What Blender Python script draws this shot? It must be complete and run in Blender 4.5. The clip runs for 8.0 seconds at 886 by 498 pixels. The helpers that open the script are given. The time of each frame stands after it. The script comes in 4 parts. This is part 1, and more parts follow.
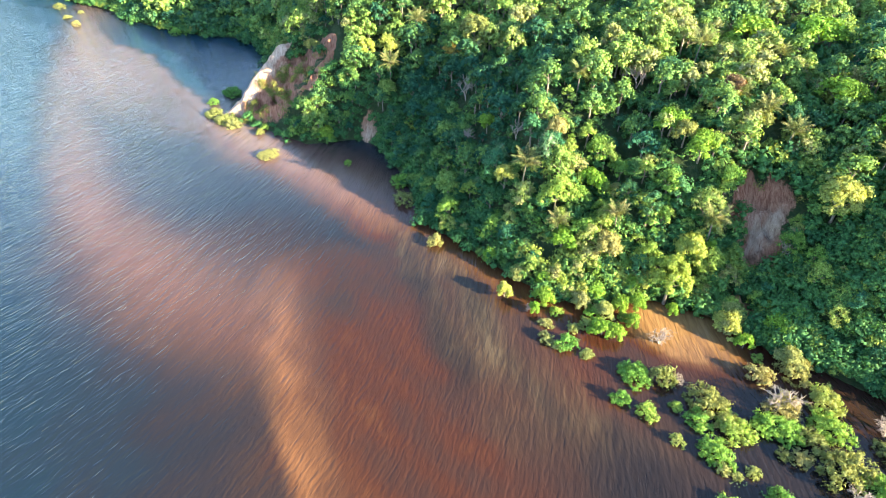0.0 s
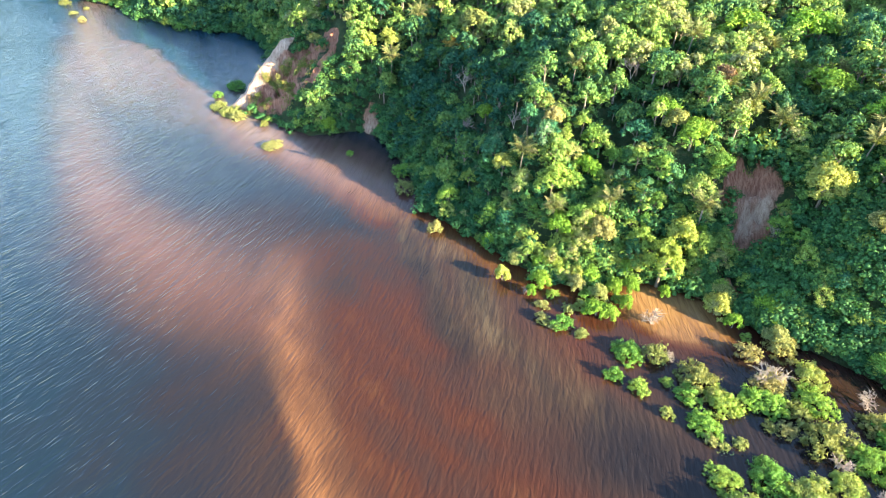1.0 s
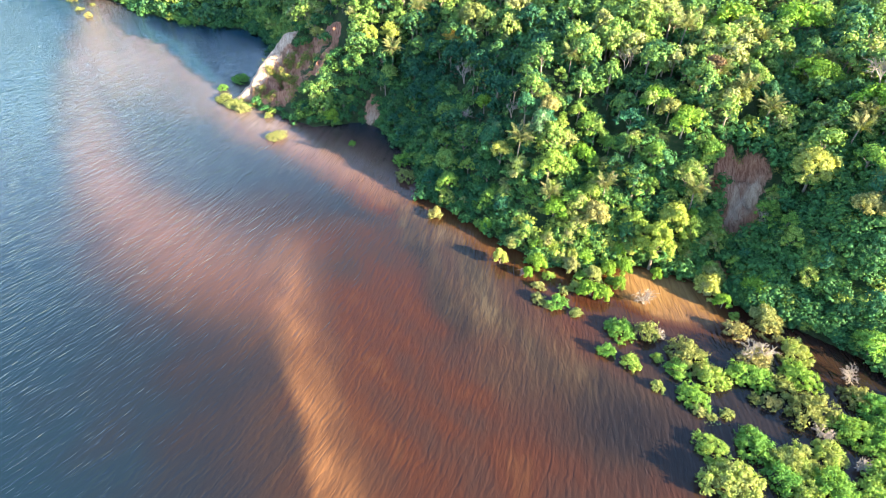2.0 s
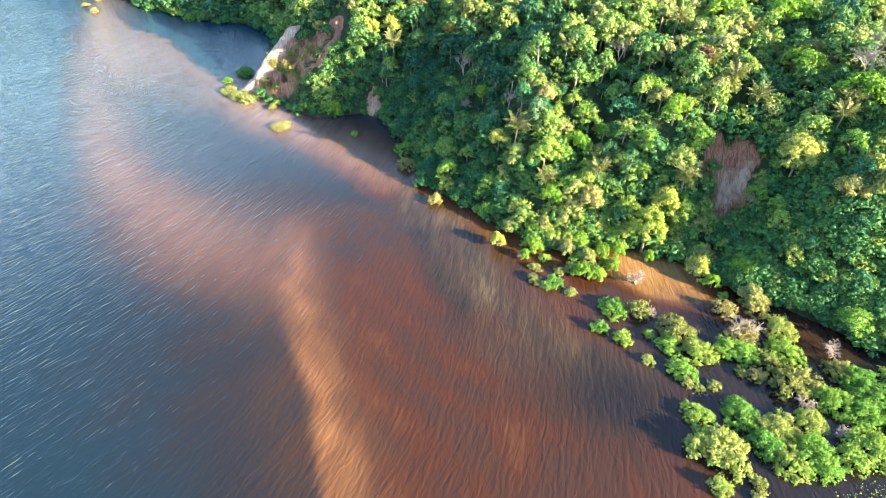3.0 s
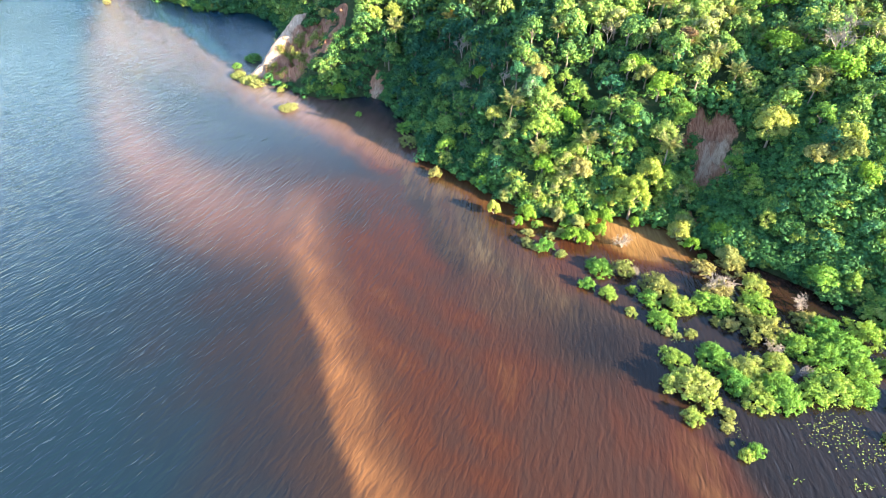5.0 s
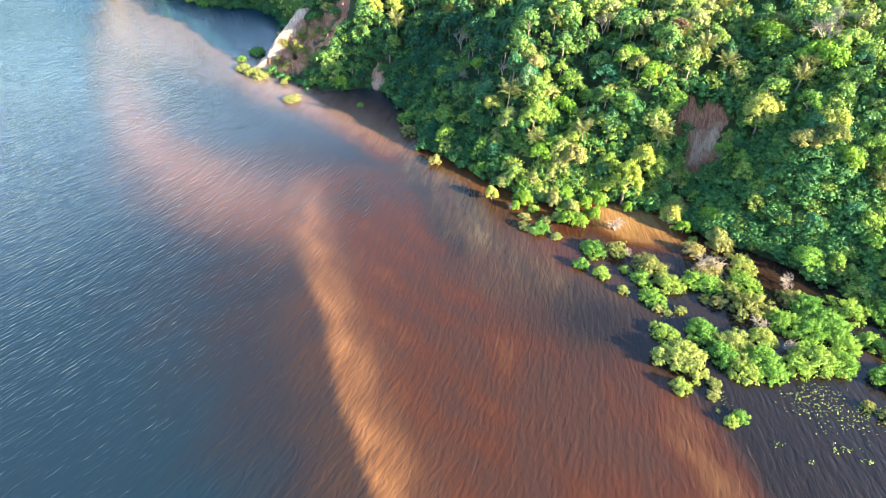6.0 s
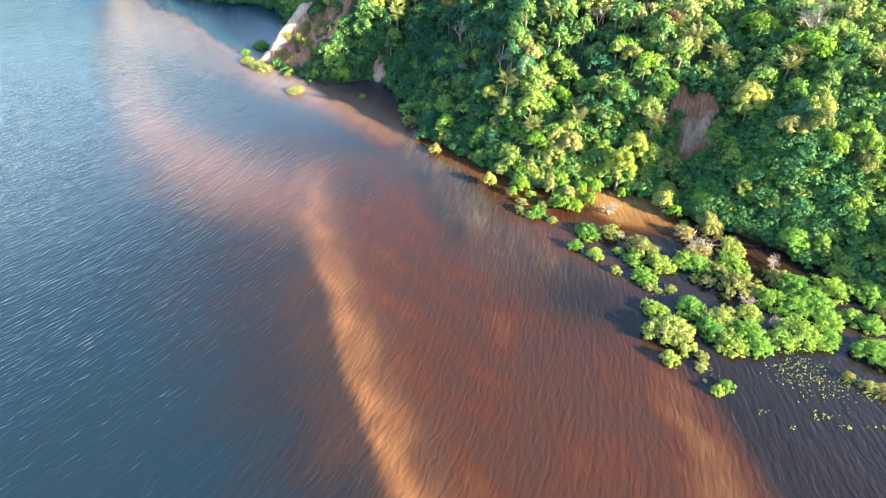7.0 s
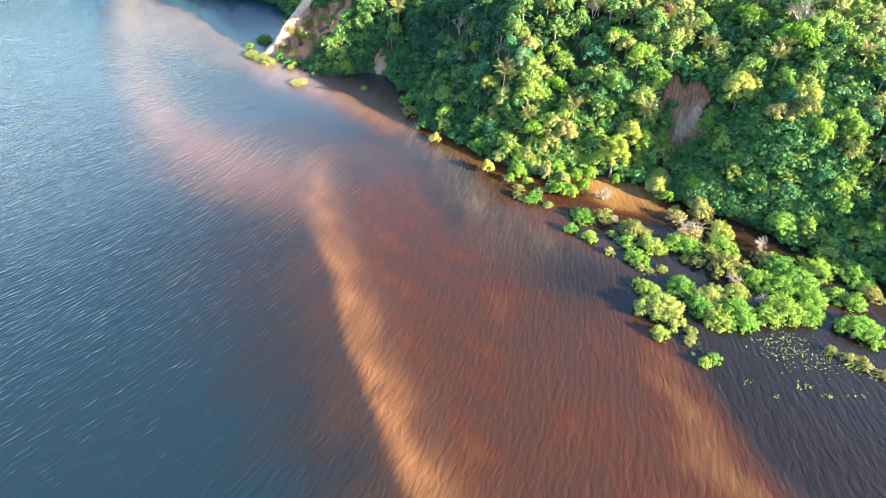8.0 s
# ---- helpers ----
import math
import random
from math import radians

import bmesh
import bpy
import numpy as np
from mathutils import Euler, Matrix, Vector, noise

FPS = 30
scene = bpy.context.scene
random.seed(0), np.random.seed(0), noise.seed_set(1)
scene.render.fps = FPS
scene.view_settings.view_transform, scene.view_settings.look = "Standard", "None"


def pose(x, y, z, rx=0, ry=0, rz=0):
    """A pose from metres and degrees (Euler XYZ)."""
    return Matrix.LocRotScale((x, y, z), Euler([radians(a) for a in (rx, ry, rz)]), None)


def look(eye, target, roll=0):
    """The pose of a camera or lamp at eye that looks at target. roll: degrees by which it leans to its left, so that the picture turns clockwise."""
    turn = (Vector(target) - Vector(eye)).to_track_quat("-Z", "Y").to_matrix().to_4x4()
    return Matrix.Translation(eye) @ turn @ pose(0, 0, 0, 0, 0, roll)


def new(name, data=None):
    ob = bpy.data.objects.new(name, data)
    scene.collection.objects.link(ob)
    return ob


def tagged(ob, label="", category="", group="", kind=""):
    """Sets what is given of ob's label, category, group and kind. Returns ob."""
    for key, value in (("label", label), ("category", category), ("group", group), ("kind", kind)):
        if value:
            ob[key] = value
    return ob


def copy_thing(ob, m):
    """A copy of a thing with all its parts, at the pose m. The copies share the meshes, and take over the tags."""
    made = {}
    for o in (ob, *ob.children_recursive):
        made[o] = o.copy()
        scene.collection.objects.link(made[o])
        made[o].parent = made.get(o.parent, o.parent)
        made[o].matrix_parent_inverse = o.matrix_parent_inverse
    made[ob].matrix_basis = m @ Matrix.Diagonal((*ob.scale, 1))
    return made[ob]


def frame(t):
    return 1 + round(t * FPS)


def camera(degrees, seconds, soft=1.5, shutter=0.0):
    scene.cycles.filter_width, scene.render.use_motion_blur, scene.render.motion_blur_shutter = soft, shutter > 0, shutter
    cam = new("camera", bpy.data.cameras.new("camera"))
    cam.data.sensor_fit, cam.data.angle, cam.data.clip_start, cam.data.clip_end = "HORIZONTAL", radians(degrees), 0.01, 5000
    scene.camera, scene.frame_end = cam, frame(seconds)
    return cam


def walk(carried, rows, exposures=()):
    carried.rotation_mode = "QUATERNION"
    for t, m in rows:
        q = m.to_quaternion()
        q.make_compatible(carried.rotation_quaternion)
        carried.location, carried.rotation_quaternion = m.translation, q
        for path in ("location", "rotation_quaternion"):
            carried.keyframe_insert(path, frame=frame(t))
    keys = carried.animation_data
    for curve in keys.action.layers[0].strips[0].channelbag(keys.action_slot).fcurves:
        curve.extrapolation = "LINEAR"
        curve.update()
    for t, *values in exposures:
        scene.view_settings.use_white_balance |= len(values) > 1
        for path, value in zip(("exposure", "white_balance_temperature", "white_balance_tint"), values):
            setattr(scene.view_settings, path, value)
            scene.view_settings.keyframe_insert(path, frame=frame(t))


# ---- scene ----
cam = camera(73.7, 8.0, soft=0.8)
# seconds, x, y, height, pitch of a drone that backs away level over the river
ROWS = [
    (0.0, -0.02, 0.00, 89.99, -39.14),
    (0.5, 0.04, -2.70, 90.02, -39.15),
    (1.0, 0.11, -5.54, 90.05, -39.15),
    (1.5, 0.17, -8.50, 90.08, -39.15),
    (3.0, 0.38, -17.91, 90.12, -39.16),
    (3.5, 0.46, -21.17, 90.12, -39.17),
    (4.0, 0.54, -24.46, 90.12, -39.17),
    (4.5, 0.62, -27.78, 90.11, -39.17),
    (6.0, 0.88, -37.79, 90.05, -39.18),
    (6.5, 0.97, -41.12, 90.02, -39.18),
    (7.0, 1.07, -44.45, 89.98, -39.19),
    (7.5, 1.16, -47.76, 89.94, -39.19),
    (8.0, 1.26, -51.07, 89.89, -39.19),
]


def flight(x, y, z, pitch):
    a = radians(pitch)
    return look((x, y, z), (x, y + 100 * math.cos(a), z + 100 * math.sin(a)), 1.2)


walk(cam, [(t, flight(x, y, z, pitch)) for t, x, y, z, pitch in ROWS],
     exposures=[(0.0, 3.5, 6750, 10), (8.0, 3.5, 6750, 10)])


# ---- light: low afternoon sun from over the river, clear sky ----
SUN_TURN, SUN_UP = -29.0, 18.0          # degrees from +x, and above the horizon
world = bpy.data.worlds.new("sky")
world.use_nodes = True
scene.world = world
sky = world.node_tree.nodes.new("ShaderNodeTexSky")
sky.sky_type, sky.sun_disc = "NISHITA", False
sky.sun_elevation, sky.sun_rotation = radians(SUN_UP), radians(90 - SUN_TURN)
sky.air_density, sky.dust_density, sky.ozone_density = 1.0, 0.3, 2.2
back = world.node_tree.nodes["Background"]
back.inputs["Strength"].default_value = 0.1
world.node_tree.links.new(sky.outputs[0], back.inputs["Color"])
sun = new("sun", bpy.data.lights.new("sun", "SUN"))
sun.data.energy, sun.data.angle, sun.data.color = 5.0, radians(0.53), (1.0, 0.81, 0.50)
toward = Vector((math.cos(radians(SUN_UP)) * math.cos(radians(SUN_TURN)), math.cos(radians(SUN_UP)) * math.sin(radians(SUN_TURN)), math.sin(radians(SUN_UP))))
sun.matrix_world = look(toward * 300, (0, 0, 0))


# ---- materials ----
class Nodes:
    """A short way to write a node material."""

    def __init__(self, name):
        self.mat = bpy.data.materials.new(name)
        self.mat.use_nodes = True
        self.tree = self.mat.node_tree
        self.bsdf = self.tree.nodes["Principled BSDF"]
        self.out = self.tree.nodes["Material Output"]

    def add(self, kind, operation="", clamp=False, blend="", attribute="", vector_type=""):
        node = self.tree.nodes.new("ShaderNode" + kind)
        if operation:
            node.operation = operation
        if clamp:
            node.use_clamp = True
        if blend:
            node.data_type, node.blend_type = "RGBA", blend
        if attribute:
            node.attribute_name = attribute
        if vector_type:
            node.vector_type = vector_type
        return node

    def put(self, socket, value):
        if isinstance(value, bpy.types.NodeSocket):
            self.tree.links.new(value, socket)
        else:
            socket.default_value = value

    def noise(self, where, scale, detail=4.0, rough=0.55, warp=0.0):
        n = self.add("TexNoise")
        self.put(n.inputs["Vector"], where)
        for key, value in (("Scale", scale), ("Detail", detail), ("Roughness", rough), ("Distortion", warp)):
            n.inputs[key].default_value = value
        return n.outputs["Fac"]

    def math(self, op, a, b=0.0, c=0.0, clamp=False):
        n = self.add("Math", operation=op, clamp=clamp)
        for socket, value in zip(n.inputs, (a, b, c)):
            self.put(socket, value)
        return n.outputs[0]

    def ramp(self, fac, *stops):
        n = self.add("ValToRGB")
        n.color_ramp.elements.remove(n.color_ramp.elements[1])
        for k, (at, colour) in enumerate(stops):
            e = n.color_ramp.elements[0] if k == 0 else n.color_ramp.elements.new(at)
            e.position, e.color = at, (*colour, 1)
        self.put(n.inputs[0], fac)
        return n.outputs["Color"]

    def mix(self, fac, a, b, blend="MIX"):
        n = self.add("Mix", blend=blend)
        self.put(n.inputs["Factor"], fac)
        self.put(n.inputs[6], a if isinstance(a, bpy.types.NodeSocket) else (*a, 1))
        self.put(n.inputs[7], b if isinstance(b, bpy.types.NodeSocket) else (*b, 1))
        return n.outputs[2]

    def scaled(self, colour, factor):
        n = self.add("VectorMath", operation="SCALE")
        self.put(n.inputs[0], colour)
        self.put(n.inputs["Scale"], factor)
        return n.outputs[0]

    def attribute(self, name):
        return self.add("Attribute", attribute=name).outputs["Fac"]

    def place(self):
        return self.add("NewGeometry").outputs["Position"]

    def bump(self, height, distance, strength=1.0, normal=None):
        n = self.add("Bump")
        n.inputs["Distance"].default_value, n.inputs["Strength"].default_value = distance, strength
        self.put(n.inputs["Height"], height)
        if normal is not None:
            self.put(n.inputs["Normal"], normal)
        return n.outputs["Normal"]


def foliage(name, stops, joined=False, clear=0.28, spread=0.34):
    """Leaves: a hue for each plant, a shade for each leaf clump, and light that comes through."""
    m = Nodes(name)
    plant = m.attribute("tint") if joined else m.add("ObjectInfo").outputs["Random"]
    leaf = m.add("NewGeometry").outputs["Random Per Island"]
    drift = m.math("MULTIPLY_ADD", m.noise(m.place(), 0.55, 2, 0.5), 0.7, -0.35)
    colour = m.ramp(m.math("ADD", m.math("ADD", plant, drift), m.math("MULTIPLY_ADD", leaf, 0.16, -0.08), clamp=True), *stops)
    grain = m.noise(m.place(), 4.2, 3, 0.7)
    colour = m.scaled(colour, m.math("MULTIPLY", m.math("MULTIPLY_ADD", leaf, spread, 1 - 0.5 * spread), m.ramp(grain, (0.35, (0.35, 0.35, 0.35)), (0.65, (1.6, 1.6, 1.6)))))
    m.put(m.bsdf.inputs["Base Color"], colour)
    m.bsdf.inputs["Roughness"].default_value = 0.7
    m.bsdf.inputs["Specular IOR Level"].default_value = 0.15
    thin = m.add("BsdfTranslucent")
    m.put(thin.inputs["Color"], m.mix(1.0, colour, (1.25, 1.15, 0.5), "MULTIPLY"))
    both = m.add("MixShader")
    both.inputs[0].default_value = clear
    m.tree.links.new(m.bsdf.outputs[0], both.inputs[1])
    m.tree.links.new(thin.outputs[0], both.inputs[2])
    m.tree.links.new(both.outputs[0], m.out.inputs["Surface"])
    return m.mat


GREENS = ((0.0, (0.014, 0.072, 0.046)), (0.22, (0.034, 0.106, 0.048)), (0.5, (0.092, 0.182, 0.048)), (0.75, (0.142, 0.236, 0.058)), (0.92, (0.182, 0.244, 0.076)), (1.0, (0.178, 0.198, 0.096)))
LEAVES = foliage("leaves", GREENS)
# shaded and sunlit copies of the leaves, with the light in their colour
LEAVES_COOL_SHADED = foliage("leaves_deep_green_shaded", ((0.0, (0.018, 0.092, 0.056)), (0.5, (0.032, 0.122, 0.062)), (0.85, (0.054, 0.156, 0.066)), (1.0, (0.100, 0.165, 0.100))))
LEAVES_BRIGHT_SUNLIT = foliage("leaves_yellowish", ((0.0, (0.076, 0.178, 0.037)), (0.35, (0.116, 0.220, 0.042)), (0.75, (0.154, 0.236, 0.050)), (0.93, (0.178, 0.232, 0.064)), (1.0, (0.17, 0.18, 0.085))))
LEAVES_FOREST = foliage("leaves_of_the_wood", GREENS, joined=True)
LEAVES_LOW = foliage("leaves_of_undergrowth", ((0.0, (0.026, 0.098, 0.040)), (0.5, (0.044, 0.132, 0.042)), (0.8, (0.085, 0.170, 0.040)), (1.0, (0.160, 0.220, 0.046))), joined=True)
LEAVES_SHORE = foliage("leaves_of_shore_shrubs", ((0.0, (0.075, 0.205, 0.046)), (0.5, (0.135, 0.268, 0.052)), (0.8, (0.185, 0.285, 0.064)), (1.0, (0.22, 0.265, 0.09))), clear=0.36)
LEAVES_OLIVE = foliage("leaves_olive", ((0.0, (0.110, 0.145, 0.046)), (0.5, (0.170, 0.185, 0.060)), (1.0, (0.225, 0.210, 0.09))))
LEAVES_YELLOW = foliage("leaves_yellow_green", ((0.0, (0.185, 0.262, 0.048)), (1.0, (0.240, 0.275, 0.072))))
LEAVES_PALE = foliage("leaves_pale_green", ((0.0, (0.150, 0.190, 0.062)), (1.0, (0.19, 0.205, 0.085))))
LEAVES_LIME = foliage("leaves_lime_green", ((0.0, (0.095, 0.215, 0.026)), (1.0, (0.125, 0.225, 0.030))))
LEAVES_GOLD = foliage("leaves_golden", ((0.0, (0.22, 0.17, 0.04)), (1.0, (0.24, 0.19, 0.05))))
LEAVES_RUSSET = foliage("leaves_russet", ((0.0, (0.105, 0.072, 0.042)), (1.0, (0.12, 0.08, 0.05))))
GRASS = foliage("dry_grass", ((0.0, (0.095, 0.130, 0.035)), (0.5, (0.150, 0.165, 0.045)), (1.0, (0.21, 0.19, 0.07))), joined=True)
FRONDS = foliage("palm_fronds", ((0.0, (0.095, 0.13, 0.045)), (0.6, (0.13, 0.155, 0.06)), (1.0, (0.17, 0.165, 0.08))), clear=0.2)


def bark(name, dark, light):
    m = Nodes(name)
    where = m.place()
    grain = m.noise(where, 6.0, 5)
    m.put(m.bsdf.inputs["Base Color"], m.ramp(grain, (0.3, dark), (0.7, light)))
    m.bsdf.inputs["Roughness"].default_value = 0.85
    m.put(m.bsdf.inputs["Normal"], m.bump(grain, 0.03))
    return m.mat


BARK = bark("bark", (0.06, 0.05, 0.038), (0.20, 0.175, 0.14))
DRY_WOOD = bark("dry_grey_twigs", (0.12, 0.10, 0.088), (0.28, 0.235, 0.21))


def earth():
    """Leaf litter under the wood, red and pale clay where the bank has slipped, and sunlight painted pale along the
    cape's crest.
    """
    m = Nodes("earth")
    where = m.place()
    litter = m.ramp(m.noise(where, 0.9, 6, 0.65), (0.3, (0.016, 0.036, 0.015)), (0.55, (0.030, 0.055, 0.020)), (0.75, (0.060, 0.055, 0.030)))
    flow = m.add("Mapping")
    flow.inputs["Scale"].default_value = (1.3, 0.35, 0.25)
    m.put(flow.inputs["Vector"], where)
    streak = m.noise(flow.outputs[0], 1.5, 6, 0.72, 0.8)
    fine = m.noise(where, 3.5, 5, 0.7)
    clay = m.ramp(streak, (0.30, (0.09, 0.034, 0.022)), (0.42, (0.19, 0.082, 0.054)), (0.55, (0.28, 0.135, 0.092)), (0.68, (0.34, 0.19, 0.135)), (0.82, (0.44, 0.30, 0.23)))
    clay = m.scaled(clay, m.math("MULTIPLY_ADD", fine, 0.9, 0.75))
    pale = m.attribute("pale")
    clay = m.mix(pale, clay, m.scaled(m.ramp(streak, (0.32, (0.24, 0.145, 0.110)), (0.48, (0.44, 0.315, 0.245)), (0.62, (0.57, 0.43, 0.34))), m.math("MULTIPLY_ADD", fine, 0.6, 0.65)))
    edge = m.math("ADD", m.attribute("bare"), m.math("MULTIPLY_ADD", m.noise(where, 0.8, 5, 0.7), 0.9, -0.45))
    m.put(m.bsdf.inputs["Base Color"], m.mix(m.ramp(edge, (0.42, (0, 0, 0)), (0.56, (1, 1, 1))), litter, clay))
    m.bsdf.inputs["Roughness"].default_value = 0.92
    m.bsdf.inputs["Specular IOR Level"].default_value = 0.2
    m.put(m.bsdf.inputs["Normal"], m.bump(m.math("ADD", streak, fine), 0.9))
    return m.mat


def river():
    """Deep dark water with sky glare painted into its far reaches, clouded with red silt by the mesh's silt values, and
    wind waves.
    """
    m = Nodes("river_water")
    split = m.add("SeparateXYZ")
    m.put(split.inputs[0], m.place())
    x, y = split.outputs[0], split.outputs[1]
    # the crests turn from north-east to north as they come in: across and along them
    fan = m.math("POWER", 2.71828, m.math("MULTIPLY", y, 0.005))
    across = m.math("MULTIPLY", m.math("MULTIPLY_ADD", y, 0.5, m.math("ADD", x, -195.0)), m.math("MULTIPLY", fan, 0.75))
    along = m.math("MULTIPLY_ADD", y, 0.9, m.math("MULTIPLY", x, 0.42))

    def waves(width, length, slant, detail=2.0, rough=0.5, warp=0.0):
        n = m.add("CombineXYZ")
        m.put(n.inputs[0], m.math("MULTIPLY", m.math("MULTIPLY_ADD", along, slant, across), 1 / width))
        m.put(n.inputs[1], m.math("MULTIPLY", along, 1 / length))
        return m.noise(n.outputs[0], 1.0, detail, rough, warp)

    swell = waves(2.1, 8.0, 0.06, 1, 0.4, 0.3)
    chop = waves(0.60, 3.4, -0.03, 1.5, 0.45, 0.45)
    cross = waves(0.55, 1.3, 0.15, 2, 0.5, 0.3)
    roll = waves(1.05, 3.0, 0.1, 1, 0.4, 0.35)
    fine = waves(0.24, 0.5, -0.2, 2, 0.6)
    # close ranks of short crests, bent and broken up by slower noises
    rank = m.math("SINE", m.math("MULTIPLY_ADD", m.math("MULTIPLY_ADD", along, 0.04, across), 4.4, m.math("MULTIPLY", waves(2.4, 5.0, 0.05, 2, 0.5, 0.3), 17.0)))
    rank = m.math("MULTIPLY", rank, m.math("MULTIPLY_ADD", waves(1.6, 4.0, -0.1, 1, 0.5), 2.4, -0.55, clamp=True))
    gust = m.noise(m.place(), 0.022, 3, 0.5)
    calm = m.math("SMOOTH_MIN", m.math("MULTIPLY_ADD", x, 1 / 60, 0.95, clamp=True), 1.0, 0.1)
    streak = waves(1.1, 6.0, 0.0, 4, 0.62, 0.5)
    wisp = waves(5.0, 22.0, 0.2, 4, 0.6, 0.8)
    dirt = m.attribute("silt")
    swirl = m.math("ADD", m.math("MULTIPLY", m.math("SUBTRACT", streak, 0.5), 0.34), m.math("MULTIPLY", m.math("SUBTRACT", wisp, 0.5), 0.32))
    silt = m.math("ADD", dirt, m.math("MULTIPLY", swirl, dirt), clamp=True)
    # the first stop is far water: sky glare put in as lighter teal
    body = m.ramp(silt, (0.0, (0.0045, 0.021, 0.036)), (0.06, (0.0040, 0.0125, 0.0210)), (0.19, (0.0098, 0.0094, 0.0115)), (0.3, (0.0180, 0.0115, 0.0095)), (0.5, (0.030, 0.0106, 0.0056)),
                  (0.72, (0.056, 0.0255, 0.0108)), (1.0, (0.175, 0.102, 0.044)))
    body = m.mix(m.math("MULTIPLY", m.attribute("amber"), m.math("MULTIPLY_ADD", swirl, 2.4, 0.86), clamp=True), body, (0.112, 0.053, 0.0235))
    # pale silt, bluer far out, where sky sheen is mixed into its colour
    body = m.mix(m.math("MULTIPLY", m.attribute("pale_plume"), m.math("MULTIPLY_ADD", wisp, 0.9, 0.2), clamp=True), body, m.mix(m.attribute("far"), (0.120, 0.070, 0.060), (0.095, 0.082, 0.082)))
    dark_water = m.attribute("dark_water")
    body = m.mix(m.attribute("khaki"), body, m.ramp(m.math("MULTIPLY_ADD", wisp, 0.6, m.math("MULTIPLY", streak, 0.4)), (0.36, (0.009, 0.0085, 0.0075)), (0.5, (0.024, 0.0195, 0.0125)), (0.64, (0.050, 0.041, 0.026))))
    body = m.mix(m.math("MULTIPLY", dark_water, 0.9), body, m.ramp(streak, (0.3, (0.0045, 0.0028, 0.0022)), (0.7, (0.0100, 0.0062, 0.0046))))
    m.put(m.bsdf.inputs["Base Color"], body)
    m.bsdf.inputs["Roughness"].default_value = 0.07
    m.bsdf.inputs["IOR"].default_value = 1.335
    m.bsdf.inputs["Specular IOR Level"].default_value = 0.42
    crest = m.math("POWER", m.math("SUBTRACT", 1.0, m.math("ABSOLUTE", m.math("MULTIPLY_ADD", chop, 3.0, -1.5)), clamp=True), 2.0)
    height = m.math("ADD", m.math("ADD", m.math("MULTIPLY_ADD", rank, 0.030, m.math("MULTIPLY_ADD", swell, 0.15, m.math("MULTIPLY", roll, 0.12))), m.math("MULTIPLY", crest, 0.018)),
                    m.math("ADD", m.math("MULTIPLY_ADD", chop, 0.12, m.math("MULTIPLY", cross, 0.06)), m.math("MULTIPLY", fine, 0.012)))
    m.put(m.bsdf.inputs["Normal"], m.bump(m.math("MULTIPLY", height, m.math("MULTIPLY", m.math("MULTIPLY_ADD", gust, 1.0, 0.5), m.math("SUBTRACT", m.math("MULTIPLY_ADD", m.attribute("far"), 0.20, 0.765), m.math("MULTIPLY", calm, 0.16)))), 1.0))
    return m.mat


EARTH, RIVER = earth(), river()


# ---- building ----
def mesh_of(name, verts, quads, materials, kinds=None, tint=None, smooth=False):
    """A mesh from arrays of points and three-cornered faces."""
    verts, quads = np.asarray(verts, np.float32), np.asarray(quads, np.int32)
    data = bpy.data.meshes.new(name)
    data.vertices.add(len(verts))
    data.vertices.foreach_set("co", verts.ravel())
    data.loops.add(quads.size)
    data.loops.foreach_set("vertex_index", quads.ravel())
    data.polygons.add(len(quads))
    data.polygons.foreach_set("loop_start", np.arange(0, quads.size, quads.shape[1], dtype=np.int32))
    if kinds is not None:
        data.polygons.foreach_set("material_index", np.asarray(kinds, np.int32))
    data.polygons.foreach_set("use_smooth", np.full(len(quads), smooth))
    for mat in materials:
        data.materials.append(mat)
    if tint is not None:
        data.attributes.new("tint", "FLOAT", "POINT").data.foreach_set("value", np.asarray(tint, np.float32))
    data.update(calc_edges=True)
    return data


def part(name, data, parent, label=""):
    ob = new(name, data)
    ob.parent = parent
    return tagged(ob, label)


def joined(pieces):
    verts, quads, base = [], [], 0
    for v, q in pieces:
        verts.append(v)
        quads.append(q + base)
        base += len(v)
    return np.vstack(verts), np.vstack(quads)


def tube(points, radii, sides=5):
    points = [Vector(p) for p in points]
    verts, quads = [], []
    for k, p in enumerate(points):
        way = (points[min(k + 1, len(points) - 1)] - points[max(k - 1, 0)]).normalized()
        a = way.cross(Vector((0.31, 0.95, 0.05))).normalized()
        b = way.cross(a)
        for s in range(sides):
            t = 6.28318 * s / sides
            verts.append(p + float(radii[k]) * (math.cos(t) * a + math.sin(t) * b))
    for k in range(len(points) - 1):
        for s in range(sides):
            n = (s + 1) % sides
            quads += [(k * sides + s, k * sides + n, (k + 1) * sides + n), (k * sides + s, (k + 1) * sides + n, (k + 1) * sides + s)]
    return np.array(verts), np.array(quads)


def unit(v):
    return v / np.maximum(np.linalg.norm(v, axis=-1, keepdims=True), 1e-9)


def leaf_clumps(rng, centres, normals, size):
    """Pointed leaf sprays, one at each centre."""
    n = len(centres)
    side = unit(np.cross(normals, rng.normal(size=(n, 3))))
    along = np.cross(normals, side)
    s = size * rng.uniform(0.65, 1.35, (n, 1))
    sag = normals * s * rng.uniform(-0.25, 0.25, (n, 1))
    v = np.stack([centres - along * s * 0.45 - side * s * 0.5 + sag, centres - along * s * 0.4 + side * s * 0.5, centres + along * s * 0.75 - sag], 1)
    return v.reshape(-1, 3), np.arange(3 * n).reshape(n, 3)


